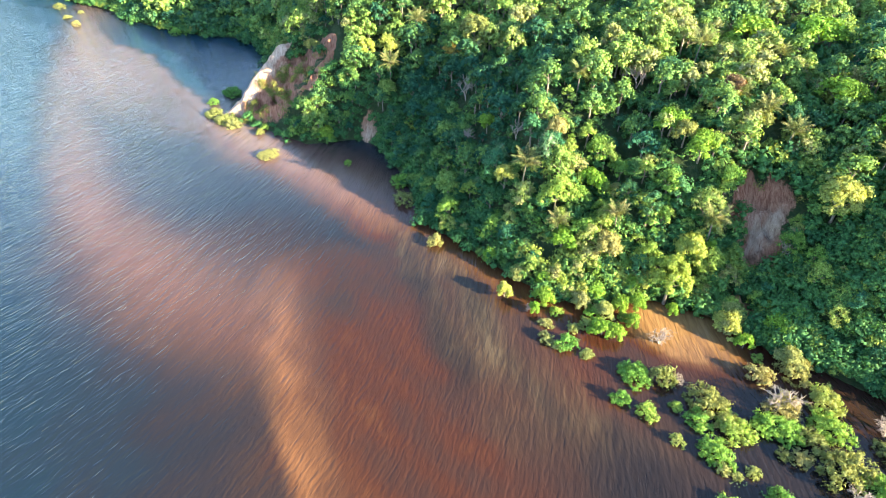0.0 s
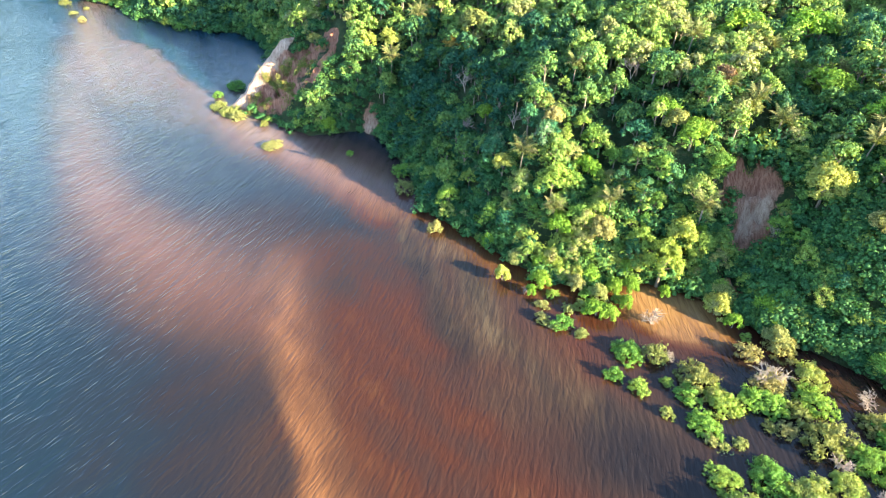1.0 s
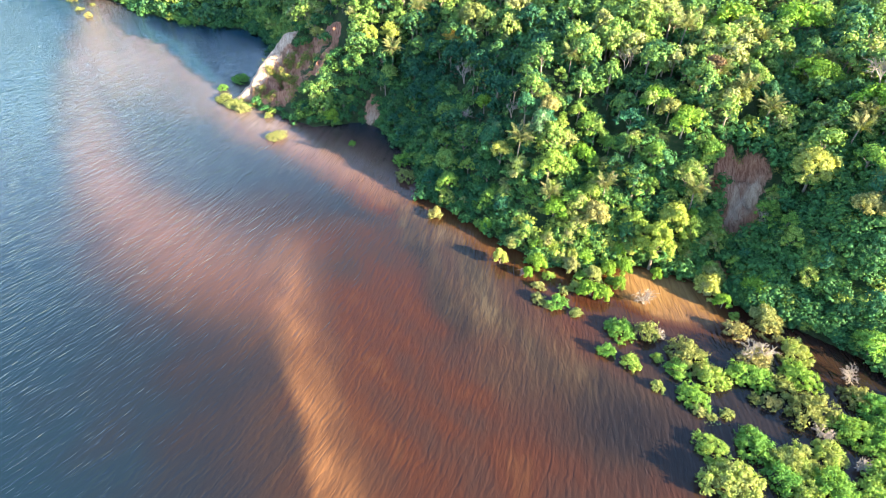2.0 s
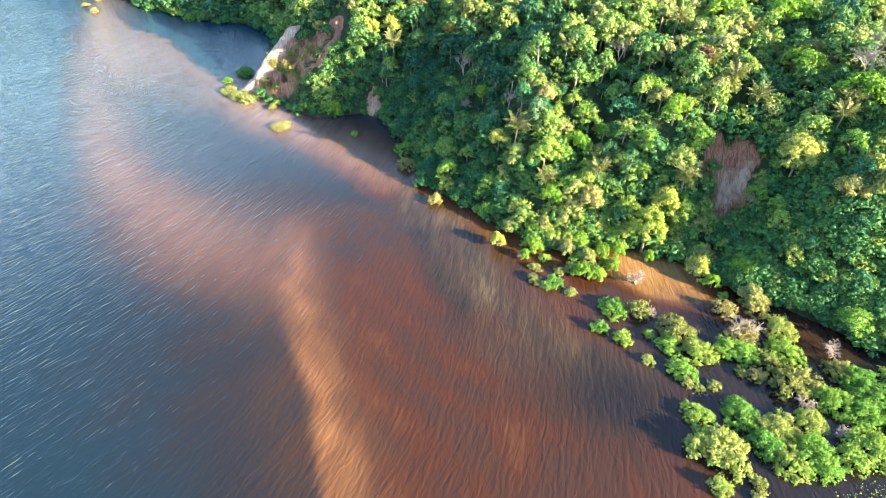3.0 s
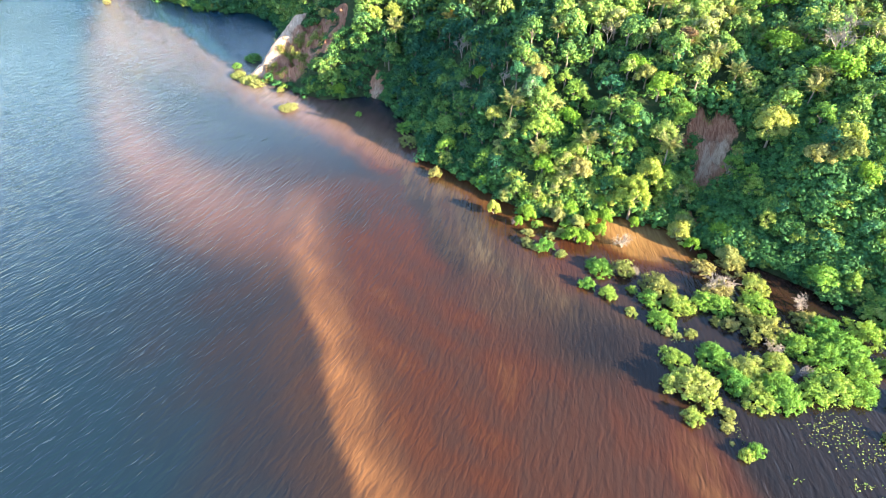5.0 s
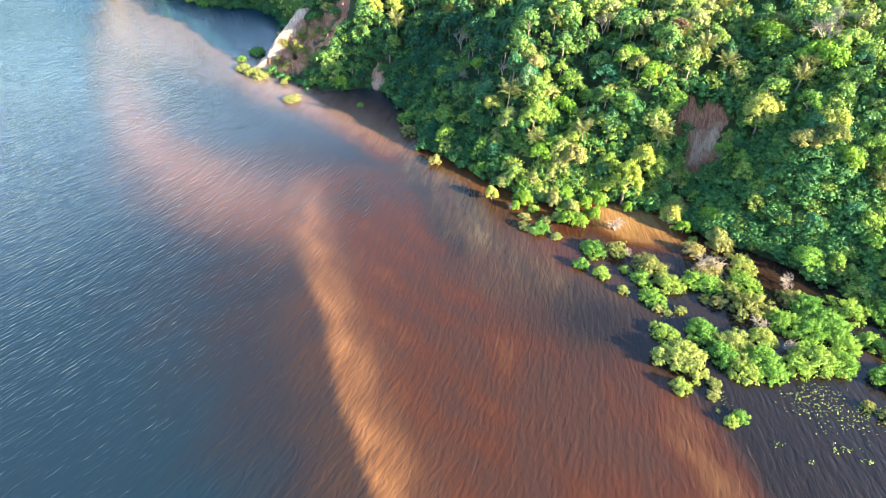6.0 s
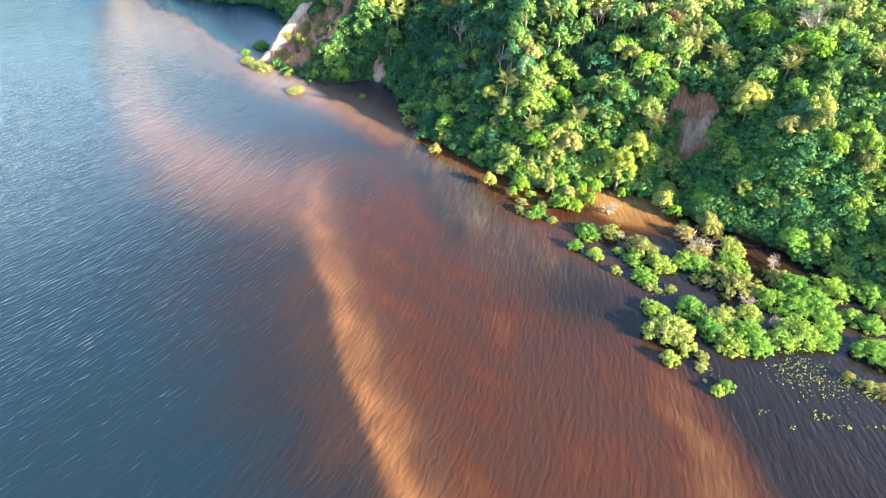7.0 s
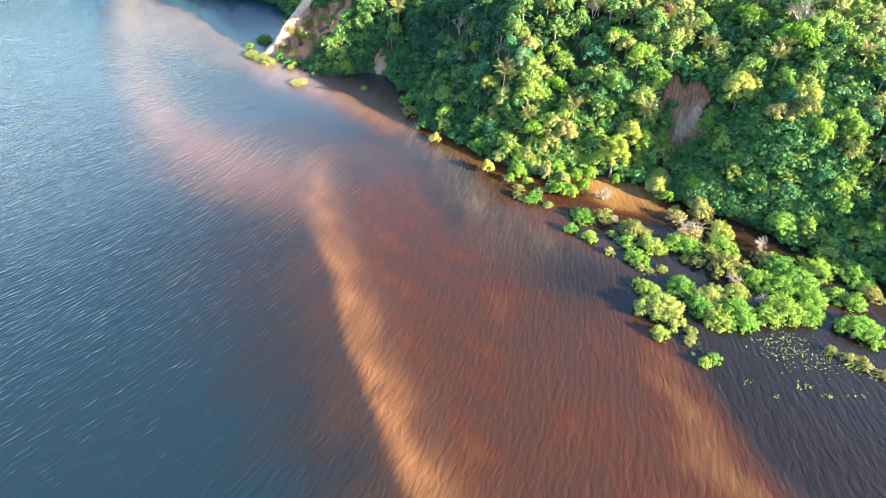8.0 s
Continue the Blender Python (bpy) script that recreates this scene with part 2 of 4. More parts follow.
def core_ball(centre, r, turned):
    """The dense inside of a bough: a turned block of eight faces under the leaves."""
    c, n = math.cos(turned) * r, math.sin(turned) * r
    points = np.array([(c, n, 0), (-n, c, 0), (-c, -n, 0), (n, -c, 0), (0, 0, r), (0, 0, -r)]) * 0.74
    faces = [(0, 1, 4), (1, 2, 4), (2, 3, 4), (3, 0, 4), (1, 0, 5), (2, 1, 5), (3, 2, 5), (0, 3, 5)]
    return points + centre, np.array(faces)


def crown(rng, radius, height, lobes, leaves, leaf, low=-0.35, ragged=0.13, loose=0.23):
    """A domed crown of overlapping boughs under leaf sprays. Its base is at z = 0."""
    pieces, placed = [], []
    turn_a, turn_b = rng.uniform(0, 6.28, 2)
    for k in range(lobes):
        a, q = k * 2.4 + rng.uniform(-0.45, 0.45), math.sqrt((k + 0.4) / lobes) * 0.88
        r = radius * rng.uniform(0.7, 1.3) * (1.12 - 0.3 * q) * 1.22 / math.sqrt(lobes)
        z = height * (0.08 + 0.74 * (1 - q ** 2.2)) + rng.uniform(-ragged, ragged) * height
        q = q * (1 + 0.16 * math.sin(2 * a + turn_a) + 0.13 * math.sin(3 * a + turn_b))
        placed.append((np.array([radius * q * math.cos(a), radius * q * math.sin(a), max(z, r * 0.5)]), r))
    area = sum(r * r for _, r in placed)
    for c, r in placed:
        pieces.append(core_ball(c, r, rng.uniform(0, 1.5)))
        n = max(6, int(leaves * r * r / area))
        way = unit(rng.normal(size=(n * 3, 3)))
        way = way[way[:, 2] > low][:n]
        at = c + way * r * (1 + loose * rng.normal(size=(len(way), 1)))
        pieces.append(leaf_clumps(rng, at, unit(way + 0.36 * rng.normal(size=way.shape) + (0, 0, 0.15)), leaf))
    return joined(pieces)


def trunk_of(rng, height, radius, reach):
    """A tapered, slightly bent trunk with a few limbs that end in the crown."""
    bend = rng.uniform(-0.06, 0.06, 2) * height
    spine = [(bend[0] * t * t, bend[1] * t * t, height * t - 0.6 * (1 - t)) for t in (0, 0.35, 0.7, 1.0)]
    pieces = [tube(spine, [radius, radius * 0.8, radius * 0.6, radius * 0.3], 6)]
    for k in range(4):
        a, t = k * 1.9 + rng.uniform(0, 1), rng.uniform(0.5, 0.8)
        p = Vector((bend[0] * t * t, bend[1] * t * t, height * t))
        out = Vector((math.cos(a), math.sin(a), 0.9)) * reach * 0.5
        pieces.append(tube([p, p + out * 0.5 + Vector((0, 0, 0.1)), p + out], [radius * 0.45, radius * 0.3, radius * 0.12], 4))
    return joined(pieces)


# ---- the lie of the land: shoreline, heights ----
SHORE = np.array([
    (-2600, 1500), (-700, 520), (-300, 350), (-205, 305), (-163, 286), (-139, 266), (-111, 253), (-90, 249), (-76, 240), (-68, 222), (-66, 200), (-72, 183),
    (-73, 178), (-69, 175), (-57, 169), (-42, 160), (-27, 164), (-21, 160), (-12, 144), (-8, 131), (-5, 121),
    (3, 114), (11, 107), (16, 101), (22, 96.5), (33, 93.5), (46, 94.5), (56, 90.5), (62.5, 85), (66.5, 79.5), (73, 76.5),
    # beyond (103, 49) the unseen bank is pushed out to shade the right edge
    (80, 71), (88, 64), (96, 58.5), (103, 49), (113, 35), (130, 10), (158, -28), (196, -60), (320, -190), (1200, -1100), (2700, -2700)], float)


def shore_distance(x, y):
    """Metres from the shoreline, positive on land."""
    x, y = np.asarray(x, float), np.asarray(y, float)
    best, side = np.full(x.shape, 1e9), np.zeros(x.shape)
    wind = np.zeros(x.shape, bool)
    ring = np.vstack([SHORE, (2700, 4500), (-2600, 4500)])
    for (ax, ay), (bx, by) in zip(SHORE[:-1], SHORE[1:]):
        dx, dy = bx - ax, by - ay
        s = np.clip(((x - ax) * dx + (y - ay) * dy) / (dx * dx + dy * dy), 0, 1)
        best = np.minimum(best, np.hypot(x - ax - s * dx, y - ay - s * dy))
    for (ax, ay), (bx, by) in zip(ring, np.roll(ring, -1, 0)):
        cross = (ay > y) != (by > y)
        wind ^= cross & (x < (bx - ax) * (y - ay) / ((by - ay) or 1e-9) + ax)
    return np.where(wind, best, -best)


def bump(x, y, cx, cy, rx, ry, turn=0.0):
    c, s = math.cos(radians(turn)), math.sin(radians(turn))
    u, v = ((x - cx) * c + (y - cy) * s) / rx, ((y - cy) * c - (x - cx) * s) / ry
    return np.exp(-u * u - v * v)


def ripple(x, y, size, seed):
    """Smooth noise of about -1 to 1 from a few crossed waves."""
    rng, total = np.random.RandomState(seed), 0
    for k in range(7):
        a, ph, f = rng.uniform(0, 6.283), rng.uniform(0, 6.283), rng.uniform(0.6, 1.7) * 6.283 / size
        total = total + np.sin((x * math.cos(a) + y * math.sin(a)) * f + ph + 0.8 * np.sin((y * math.cos(a) - x * math.sin(a)) * f * 0.6))
    return total / 3.2


def line_distance(x, y, line):
    """Metres from a line, and on which side (left of its course is positive)."""
    best, sign = np.full(np.shape(x), 1e9), np.ones(np.shape(x))
    for (ax, ay), (bx, by) in zip(line[:-1], line[1:]):
        dx, dy = bx - ax, by - ay
        s = np.clip(((x - ax) * dx + (y - ay) * dy) / (dx * dx + dy * dy), 0, 1)
        d = np.hypot(x - ax - s * dx, y - ay - s * dy)
        near = d < best
        sign = np.where(near, np.sign(dx * (y - ay) - dy * (x - ax)), sign)
        best = np.minimum(best, d)
    return best, sign


def step(v, a, b):
    t = np.clip((v - a) / (b - a), 0, 1)
    return t * t * (3 - 2 * t)


CREST = [(-72.5, 179.5), (-69, 183.5), (-65.5, 188), (-62, 192.5), (-58, 199), (-53, 207)]


def land_height(x, y):
    d = shore_distance(x, y)
    dl = np.maximum(d, 0)
    h = 30 * (1 - np.exp(-(dl / 23) ** 1.35)) + 6 * (1 - np.exp(-dl / 160))
    h = h + (1 - np.exp(-dl / 25)) * (2.2 * ripple(x, y, 70, 3) + 0.8 * ripple(x, y, 22, 4))
    fade = 1 - np.exp(-dl / 6)
    h = h * (1 - 0.6 * step(-x, 68, 100))
    # gully of the landslide, the foot of the shaded bank, the dip behind the spur
    h = h - fade * (6.5 * bump(x, y, 67.5, 95, 7.0, 11, -20) + 2.5 * bump(x, y, 68, 106, 5, 5) + 3.5 * bump(x, y, 4, 131, 14, 17) + 3 * bump(x, y, 90, 73, 13, 7, -35) + 6 * bump(x, y, 35, 116, 6, 8) + 3 * bump(x, y, 29, 106, 5, 6))
    # the spur, the shoulders above the landslide and the high ground behind
    h = h + fade * (4 * bump(x, y, 46, 103, 9, 12, 10) + 7 * bump(x, y, 84, 82, 8, 8) + 4 * bump(x, y, 94, 86, 14, 12) + 6 * bump(x, y, 57, 118, 11, 9) + 4 * bump(x, y, 22.5, 127, 7, 17)
                    # unseen rise and back hill added for shade, hollow sunk to let sun in
                    - 9 * bump(x, y, 114, 68, 14, 14) + 6 * bump(x, y, 122, 38, 9, 10) + 12 * bump(x, y, -32, 222, 20, 24) + 8 * bump(x, y, -26, 173, 7, 8))
    # the cape: an even slope under a sharp crest that falls off to the west
    crest, side = line_distance(x, y, CREST)
    slope = (5.2 + 0.55 * (x + 58.5) + 0.34 * (y - 182.5)) * (1 - np.exp(-dl / 2.0))
    slope = np.where(side < 0, slope, slope - 0.75 * crest) + 4.8 * np.exp(-(crest / np.where(side < 0, 5.2, 3.9)) ** 2) * (1 - np.exp(-dl / 1.5))
    share = np.clip(1.5 * bump(x, y, -55, 189, 17, 15, 20), 0, 1)
    h = h * (1 - share) + np.maximum(slope, 0.3) * share
    bed = -3.5 * (1 - np.exp(np.minimum(d, 0) / 14)) + 0.15
    return np.where(d > 0, np.maximum(h, 0.15) + 0.0, bed - 0.15)


# ---- ground, one sheet from the river bed to the far woods ----
def sheet(name, xs, ys, height, material, attributes):
    x, y = np.meshgrid(xs, ys)
    x, y = x.ravel(), y.ravel()
    n = len(xs)
    i = (np.arange(len(ys) - 1)[:, None] * n + np.arange(n - 1)[None]).ravel()
    data = mesh_of(name, np.stack([x, y, height(x, y)], 1), np.stack([i, i + 1, i + 1 + n, i + n], 1), [material], smooth=True)
    for key, values in attributes(x, y).items():
        data.attributes.new(key, "FLOAT", "POINT").data.foreach_set("value", np.asarray(values, np.float32))
    return new(name, data)


def bareness(x, y):
    """Where the bank has slipped: the cape's cliff, its path, the landslide and two small scars."""
    wob = 1.2 * ripple(x, y, 9, 21)
    cliff, side = line_distance(x + 0.5 * wob, y, CREST[:5])
    ridge = np.where(side < 0, 1.15 * (1 - step(cliff, 3.0, 6.5)), 1.15 * (1 - step(cliff, 4.0, 7.0)))
    face = np.maximum.reduce([bump(x, y, -54, 186.5, 15, 8.5, 12) * 1.25, bump(x, y, -63, 180.5, 9, 5, 15) * 1.25, bump(x, y, -57, 178, 11, 6.5, -20) * 1.15])
    path, _ = line_distance(x, y + wob, [(-40, 193), (-37, 188), (-37.5, 183), (-42, 177.5), (-45, 175)])
    slide = bump(x + wob, y, 69.0, 106.5, 5.4, 7.4, -8) * 1.3 - 0.7 * bump(x, y, 69.8, 113.0, 1.4, 3.4) + 0.9 * bump(x, y, 69.0, 100.5, 3.0, 3.6)
    scar = bump(x, y, -23.8, 165.2, 2.6, 3.6) * 1.2 + 0.6 * bump(x, y, 46, 93.2, 3, 1.4) + 0.7 * bump(x, y, 55, 89.5, 3.0, 1.8) + bump(x, y, 64, 90, 2.4, 6, 20) * 0.8
    return np.clip(np.maximum.reduce([ridge, face, 0.9 * (1 - step(path, 0.8, 2.6)), slide, scar]), 0, 1.2)


def paleness(x, y):
    cliff, side = line_distance(x, y, CREST[:5])
    # pale clay, with the sunlight on the crest's flank painted in
    return np.clip(np.where(side < 0, 1 - step(cliff + 1.3 * ripple(x, y, 5, 22), 3.0, 6.0), 0.9 * (1 - step(cliff, 0.0, 1.2))) + 1.2 * bump(x + 0.6 * ripple(x, y, 3, 23), y, 68.4, 103.3, 1.3, 3.2) + 1.4 * bump(x, y + 0.8 * ripple(x, y, 3, 24), 71.6, 104.0, 2.2, 2.0) + 0.9 * bump(x, y, -23.5, 164, 2.4, 2.6), 0, 1)


def rough_land(x, y):
    """The land with furrows and ledges where it is bare."""
    h = land_height(x, y)
    b = bareness(x, y) * step(h, 0.3, 2.5) * (0.25 + 0.75 * step(line_distance(x, y, CREST)[0], 2.0, 6.0))
    furrow = np.abs(ripple(x + 0.35 * y, y * 0.35, 4.2, 31)) - 0.4
    return h + b * (-2.6 * furrow + 0.5 * ripple(x, y, 2.4, 32))


def lines(*runs):
    """Grid lines of several runs (from, to, step), then ever wider to the horizon on both sides."""
    mid = np.concatenate([np.arange(a, b - 0.4 * w, w) for a, b, w in runs])
    grow = np.cumsum(1.6 * 1.35 ** np.arange(1, 22))
    return np.concatenate([mid[0] - grow[::-1], mid, mid[-1] + grow])


ground = sheet("ground", lines((-190, -80, 1.6), (-80, -30, 0.55), (-30, 58, 1.5), (58, 82, 0.6), (82, 130, 1.5)),
               lines((30, 88, 1.5), (88, 118, 0.6), (118, 158, 1.5), (158, 172, 0.8), (172, 206, 0.55), (206, 210, 0.8), (210, 310, 1.6)), rough_land, EARTH,
               lambda x, y: {"bare": bareness(x, y), "pale": paleness(x, y)})
tagged(ground, "wooded river bank of dark leaf litter and slipped red clay", "ground", kind="structure")


# ---- river ----
def silt_values(x, y):
    """The cloud of red silt that drifts out from the slipped bank."""
    wx, wy = x + 1.1 * ripple(x, y, 34, 41) + 0.6 * ripple(x, y, 11, 45), y + 1.3 * ripple(x, y, 38, 43) + 0.6 * ripple(x, y, 12, 46)
    d = shore_distance(x, y)
    # the bright front with its sharp western edge, and the reddish water east of it
    front = [(-40, 112), (-37.5, 98), (-36, 89), (-34, 79), (-31.2, 69.5), (-28, 60), (-25, 52), (-22.8, 46), (-19.5, 36), (-15.2, 24), (-10.8, 13.6), (-5.9, 2.5), (-2.5, -4), (6, -18), (40, -70)]
    fd, side = line_distance(0.7 * x + 0.3 * wx + 0.9, 0.7 * y + 0.3 * wy, front)
    inside = fd * side
    north = step(y, 45, 92)
    glow = np.exp(-(np.maximum(inside - 2.2, 0) / (5.0 - 0.8 * north)) ** 1.4)
    verge = step(inside, -0.5 - 6.0 * north, 1.5 + 2.8 * north) * step(y, 112, 82)
    band = verge * (0.40 + 0.06 * glow)
    amber = verge * glow * (1 - 0.48 * north) * (0.9 + 0.35 * ripple(wx + 0.4 * wy, wy * 0.5, 9, 50))
    red = step(inside, 1, 12) * (0.470 - 0.05 * bump(wx, wy, 24, 28, 22, 26) + 0.06 * ripple(wx, wy, 30, 44) + 0.06 * ripple(wx + 0.6 * wy, wy * 0.5, 13, 47)) * step(y, 126, 102) * (1 - 0.2 * step(y, 70, 104))
    dim = (0.32 + 0.05 * ripple(wx, wy, 20, 49)) * np.exp(-np.maximum(-inside, 0) / (19 + 14 * step(y, 0, 60))) * step(y, 105, 80) * (inside < 2)
    # the pale strip that curls round to the north-west, and its lobe off the cape
    edge, eside = line_distance(wx, wy, [(-176, 285), (-158, 236), (-147, 207), (-138, 189), (-128, 170), (-113, 142), (-100, 122), (-89, 108), (-77, 95.5), (-66, 84.5), (-56, 78), (-44, 73), (-34, 69.5), (-10, 62)])
    east = edge * eside
    low = step(y, 130, 90)
    strip = 0.44 * step(east, -7 - 10 * low, 8 + 4 * low) * np.exp(-(np.maximum(east - 5, 0) / (14 + 13 * low)) ** 2) * step(inside, 14, 0) * (0.82 + 0.18 * step(y, 160, 110))
    tongue, tside = line_distance(wx, wy, [(-190, 312), (-166, 283), (-158, 270), (-137, 239), (-117, 228), (-104, 212), (-90, 195), (-83, 188), (-74, 176), (-67, 171)])
    south_of = -tongue * tside
    lobe = step(south_of, -1.5, 2.5) * np.maximum(0.58 * np.exp(-np.maximum(south_of, 0) / 17), 0.50 * step(y, 145, 215)) * step(east, -6, 9) * step(y, 150, 172)
    bank, bside = line_distance(wx, wy, [(-72, 174), (-60, 160), (-46, 150), (-32, 141), (-16, 122), (1, 110), (12, 101), (24, 90)])
    along = (0.66 + 0.14 * step(y, 135, 165)) * np.exp(-(bank / np.where(bside > 0, 13.5, 9.0)) ** 2)
    sand = np.minimum(0.95, 1.5 * bump(wx, wy, 50, 84, 15, 8.5, -28))
    # darker water off the thicket, with an orange rim, and olive streaks under the spur
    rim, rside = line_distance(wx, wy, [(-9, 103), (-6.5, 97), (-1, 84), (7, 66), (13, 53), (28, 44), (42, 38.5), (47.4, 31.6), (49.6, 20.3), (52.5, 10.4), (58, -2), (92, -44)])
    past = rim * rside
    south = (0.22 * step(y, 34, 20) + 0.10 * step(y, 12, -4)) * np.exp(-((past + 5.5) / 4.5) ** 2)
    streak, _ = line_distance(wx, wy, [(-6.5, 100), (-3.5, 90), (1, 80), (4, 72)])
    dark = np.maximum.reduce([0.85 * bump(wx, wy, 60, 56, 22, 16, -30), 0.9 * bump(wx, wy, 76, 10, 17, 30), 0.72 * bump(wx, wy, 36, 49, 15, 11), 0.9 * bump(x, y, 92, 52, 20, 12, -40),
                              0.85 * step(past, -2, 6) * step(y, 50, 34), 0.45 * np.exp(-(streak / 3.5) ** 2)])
    # the 0.07 floor ends far out, which leaves the painted teal glare there
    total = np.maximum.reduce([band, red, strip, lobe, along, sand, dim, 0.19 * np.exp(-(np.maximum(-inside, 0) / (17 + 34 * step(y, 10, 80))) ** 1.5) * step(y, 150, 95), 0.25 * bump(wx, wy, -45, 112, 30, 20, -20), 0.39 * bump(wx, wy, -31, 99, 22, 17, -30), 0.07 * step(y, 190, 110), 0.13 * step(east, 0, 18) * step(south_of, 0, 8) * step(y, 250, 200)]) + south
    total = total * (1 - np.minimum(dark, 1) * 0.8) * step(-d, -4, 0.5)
    olive = 0.74 * step(past, -3, 5) * step(past, 26, 10) * step(y, 50, 64) * step(-d, 1, 8) * (0.8 + 0.35 * ripple(wx + 0.5 * wy, wy * 0.4, 12, 48))
    # where the plume pales; its far part carries the painted sky sheen
    pale_plume = np.clip(np.maximum.reduce([strip * step(y, 52, 108), lobe, 0.80 * along * step(y, 112, 140)]) * 1.42, 0, 1)
    return {"silt": np.clip(total, 0, 1), "pale_plume": pale_plume, "far": step(y, 110, 190), "dark_water": np.clip(dark, 0, 1), "khaki": np.clip(olive, 0, 1), "amber": np.clip(amber, 0, 1)}


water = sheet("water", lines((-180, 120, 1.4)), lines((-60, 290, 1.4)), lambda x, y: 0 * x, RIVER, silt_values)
tagged(water, "rippled dark blue river clouded with red-brown silt", "river", kind="structure")


# ---- the wood ----
def tree_kind(seed, radius, height, stem, lobes, leaves, leaf, low=-0.35):
    """Crown and trunk arrays of one growth form; the crown's base stands at the trunk's top part."""
    rng = np.random.RandomState(seed)
    cv, cq = crown(rng, radius, height, lobes, leaves, leaf, low)
    cv = cv + (0, 0, stem)
    return (cv, cq), trunk_of(rng, stem + height * 0.45, 0.16 + 0.018 * (stem + height), radius)


#            radius height stem lobes
FORMS = [(3.4, 5.6, 2.2, 20), (4.0, 5.4, 2.6, 25), (2.6, 5.8, 2.2, 15), (3.1, 5.2, 2.6, 17), (3.6, 6.6, 2.0, 24), (2.0, 3.4, 5.2, 10), (4.5, 5.8, 2.8, 30), (2.5, 7.2, 2.0, 17)]
NEAR = [tree_kind(100 + k, r, h, s, n, 450 + 37 * n, 0.30) for k, (r, h, s, n) in enumerate(FORMS)]
MIDDLE = [tree_kind(100 + k, r, h, s, max(8, n - 4), 150 + 15 * n, 0.52) for k, (r, h, s, n) in enumerate(FORMS)]
FAR = [tree_kind(100 + k, r, h, s, max(5, n // 3), 36 + 4 * n, 1.25) for k, (r, h, s, n) in enumerate(FORMS)]
LOW = [(crown(np.random.RandomState(300 + k), 2.2, 2.1, 8, 225, 0.33, 0.0)) for k in range(4)]


SPARSE = [(crown(np.random.RandomState(310 + k), 2.4, 2.4, 5, 115, 0.56, -0.1)) for k in range(4)]


def spots(seed, gap, x0, x1, y0, y1):
    """Places at least about a gap apart, by a shaken grid."""
    rng = np.random.RandomState(seed)
    xs, ys = np.meshgrid(np.arange(x0, x1, gap), np.arange(y0, y1, gap * 0.866))
    xs = xs + (np.arange(xs.shape[0])[:, None] % 2) * gap * 0.5
    p = np.stack([xs.ravel(), ys.ravel()], 1) + rng.uniform(-0.36, 0.36, (xs.size, 2)) * gap
    seen = np.abs(p[:, 0]) < 0.80 * (p[:, 1] + 51) + 30
    return p[seen], rng


# single trees that stand out: x, y, height of the crown's middle
LONE = {"yellow": (79.6, 98.9), "russet": (64.7, 126.9), "pale": (14.2, 119.8)}
PALMS = [(70.0, 120.4), (74.6, 115.6), (37.8, 104.8), (25.6, 105.1), (56.8, 100.6), (77.5, 163.7), (62.7, 147.2), (31.9, 136.5), (-17.2, 172.7), (93.7, 129.9),
         (18.1, 117.1), (-10.0, 185.5), (89.6, 105.6), (109.4, 100.1), (93.5, 109.0), (64.6, 125.0), (84.0, 148.0), (116.0, 140.0)]
DRY = [(100.0, 119.1), (108.0, 131.0), (5.4, 153.5), (46.5, 138.0), (6.0, 138.9), (17.1, 128.1)]

# trees with a hue of their own: x, y, radius of the crown
PALE_TREES = [(53.0, 99.0, 3.6), (13.6, 94.4, 1.8), (59.0, 85.5, 3.0), (26.4, 96.9, 2.2), (17.8, 104.1, 1.5), (-17.9, 182.1, 3.5), (-24.9, 180.4, 3.0), (30.4, 94.8, 1.8), (91.0, 88.5, 3.6), (62.0, 88.0, 2.2), (38.0, 97.0, 2.4), (44.5, 96.6, 2.6)]
# trees and tall shrubs with their feet in the water under the spur
EDGE_PALE = [(17.3, 100.4, 2.4), (27.8, 94.7, 2.1), (29.8, 91.5, 1.9), (34.3, 89.1, 2.3), (60.9, 89.4, 2.6), (58.4, 84.6, 1.8), (67.9, 76.7, 2.8)]
EDGE_LIME = [(22.2, 93.8, 2.2), (32.9, 83.8, 2.4), (35.3, 83.1, 1.7), (38.6, 91.8, 2.2), (41.8, 91.9, 1.8), (39.9, 86.6, 1.5), (49.2, 90.4, 1.3), (68.4, 83.8, 2.6), (60.9, 80.9, 1.7), (19.8, 90.1, 1.2)]
EDGE_GREEN = [(-12.0, 138.8, 2.5), (30.2, 86.1, 1.7), (32.0, 89.4, 1.9), (62.7, 78.0, 1.2), (24.4, 89.6, 1.3), (38.7, 88.0, 1.4)]
LIME_TREES = [(68.4, 79.6, 1.5), (72.8, 79.3, 1.3), (32.9, 94.6, 2.6), (57.4, 99.8, 1.5), (11.0, 106.6, 1.8), (-36.8, 162.6, 2.7), (22.4, 98.3, 1.7), (41.0, 95.5, 1.9)]
OLIVE_TREES = [(35.4, 100.7, 3.4), (25.6, 123.7, 2.6), (24.0, 127.8, 2.3), (68.9, 120.8, 3.3), (61.4, 127.8, 1.8), (8.0, 174.0, 5.0), (53.0, 118.0, 3.0), (-44.3, 190.9, 2.4), (84.6, 86.2, 3.0), (90.4, 85.0, 3.4), (100.5, 77.5, 3.0)]
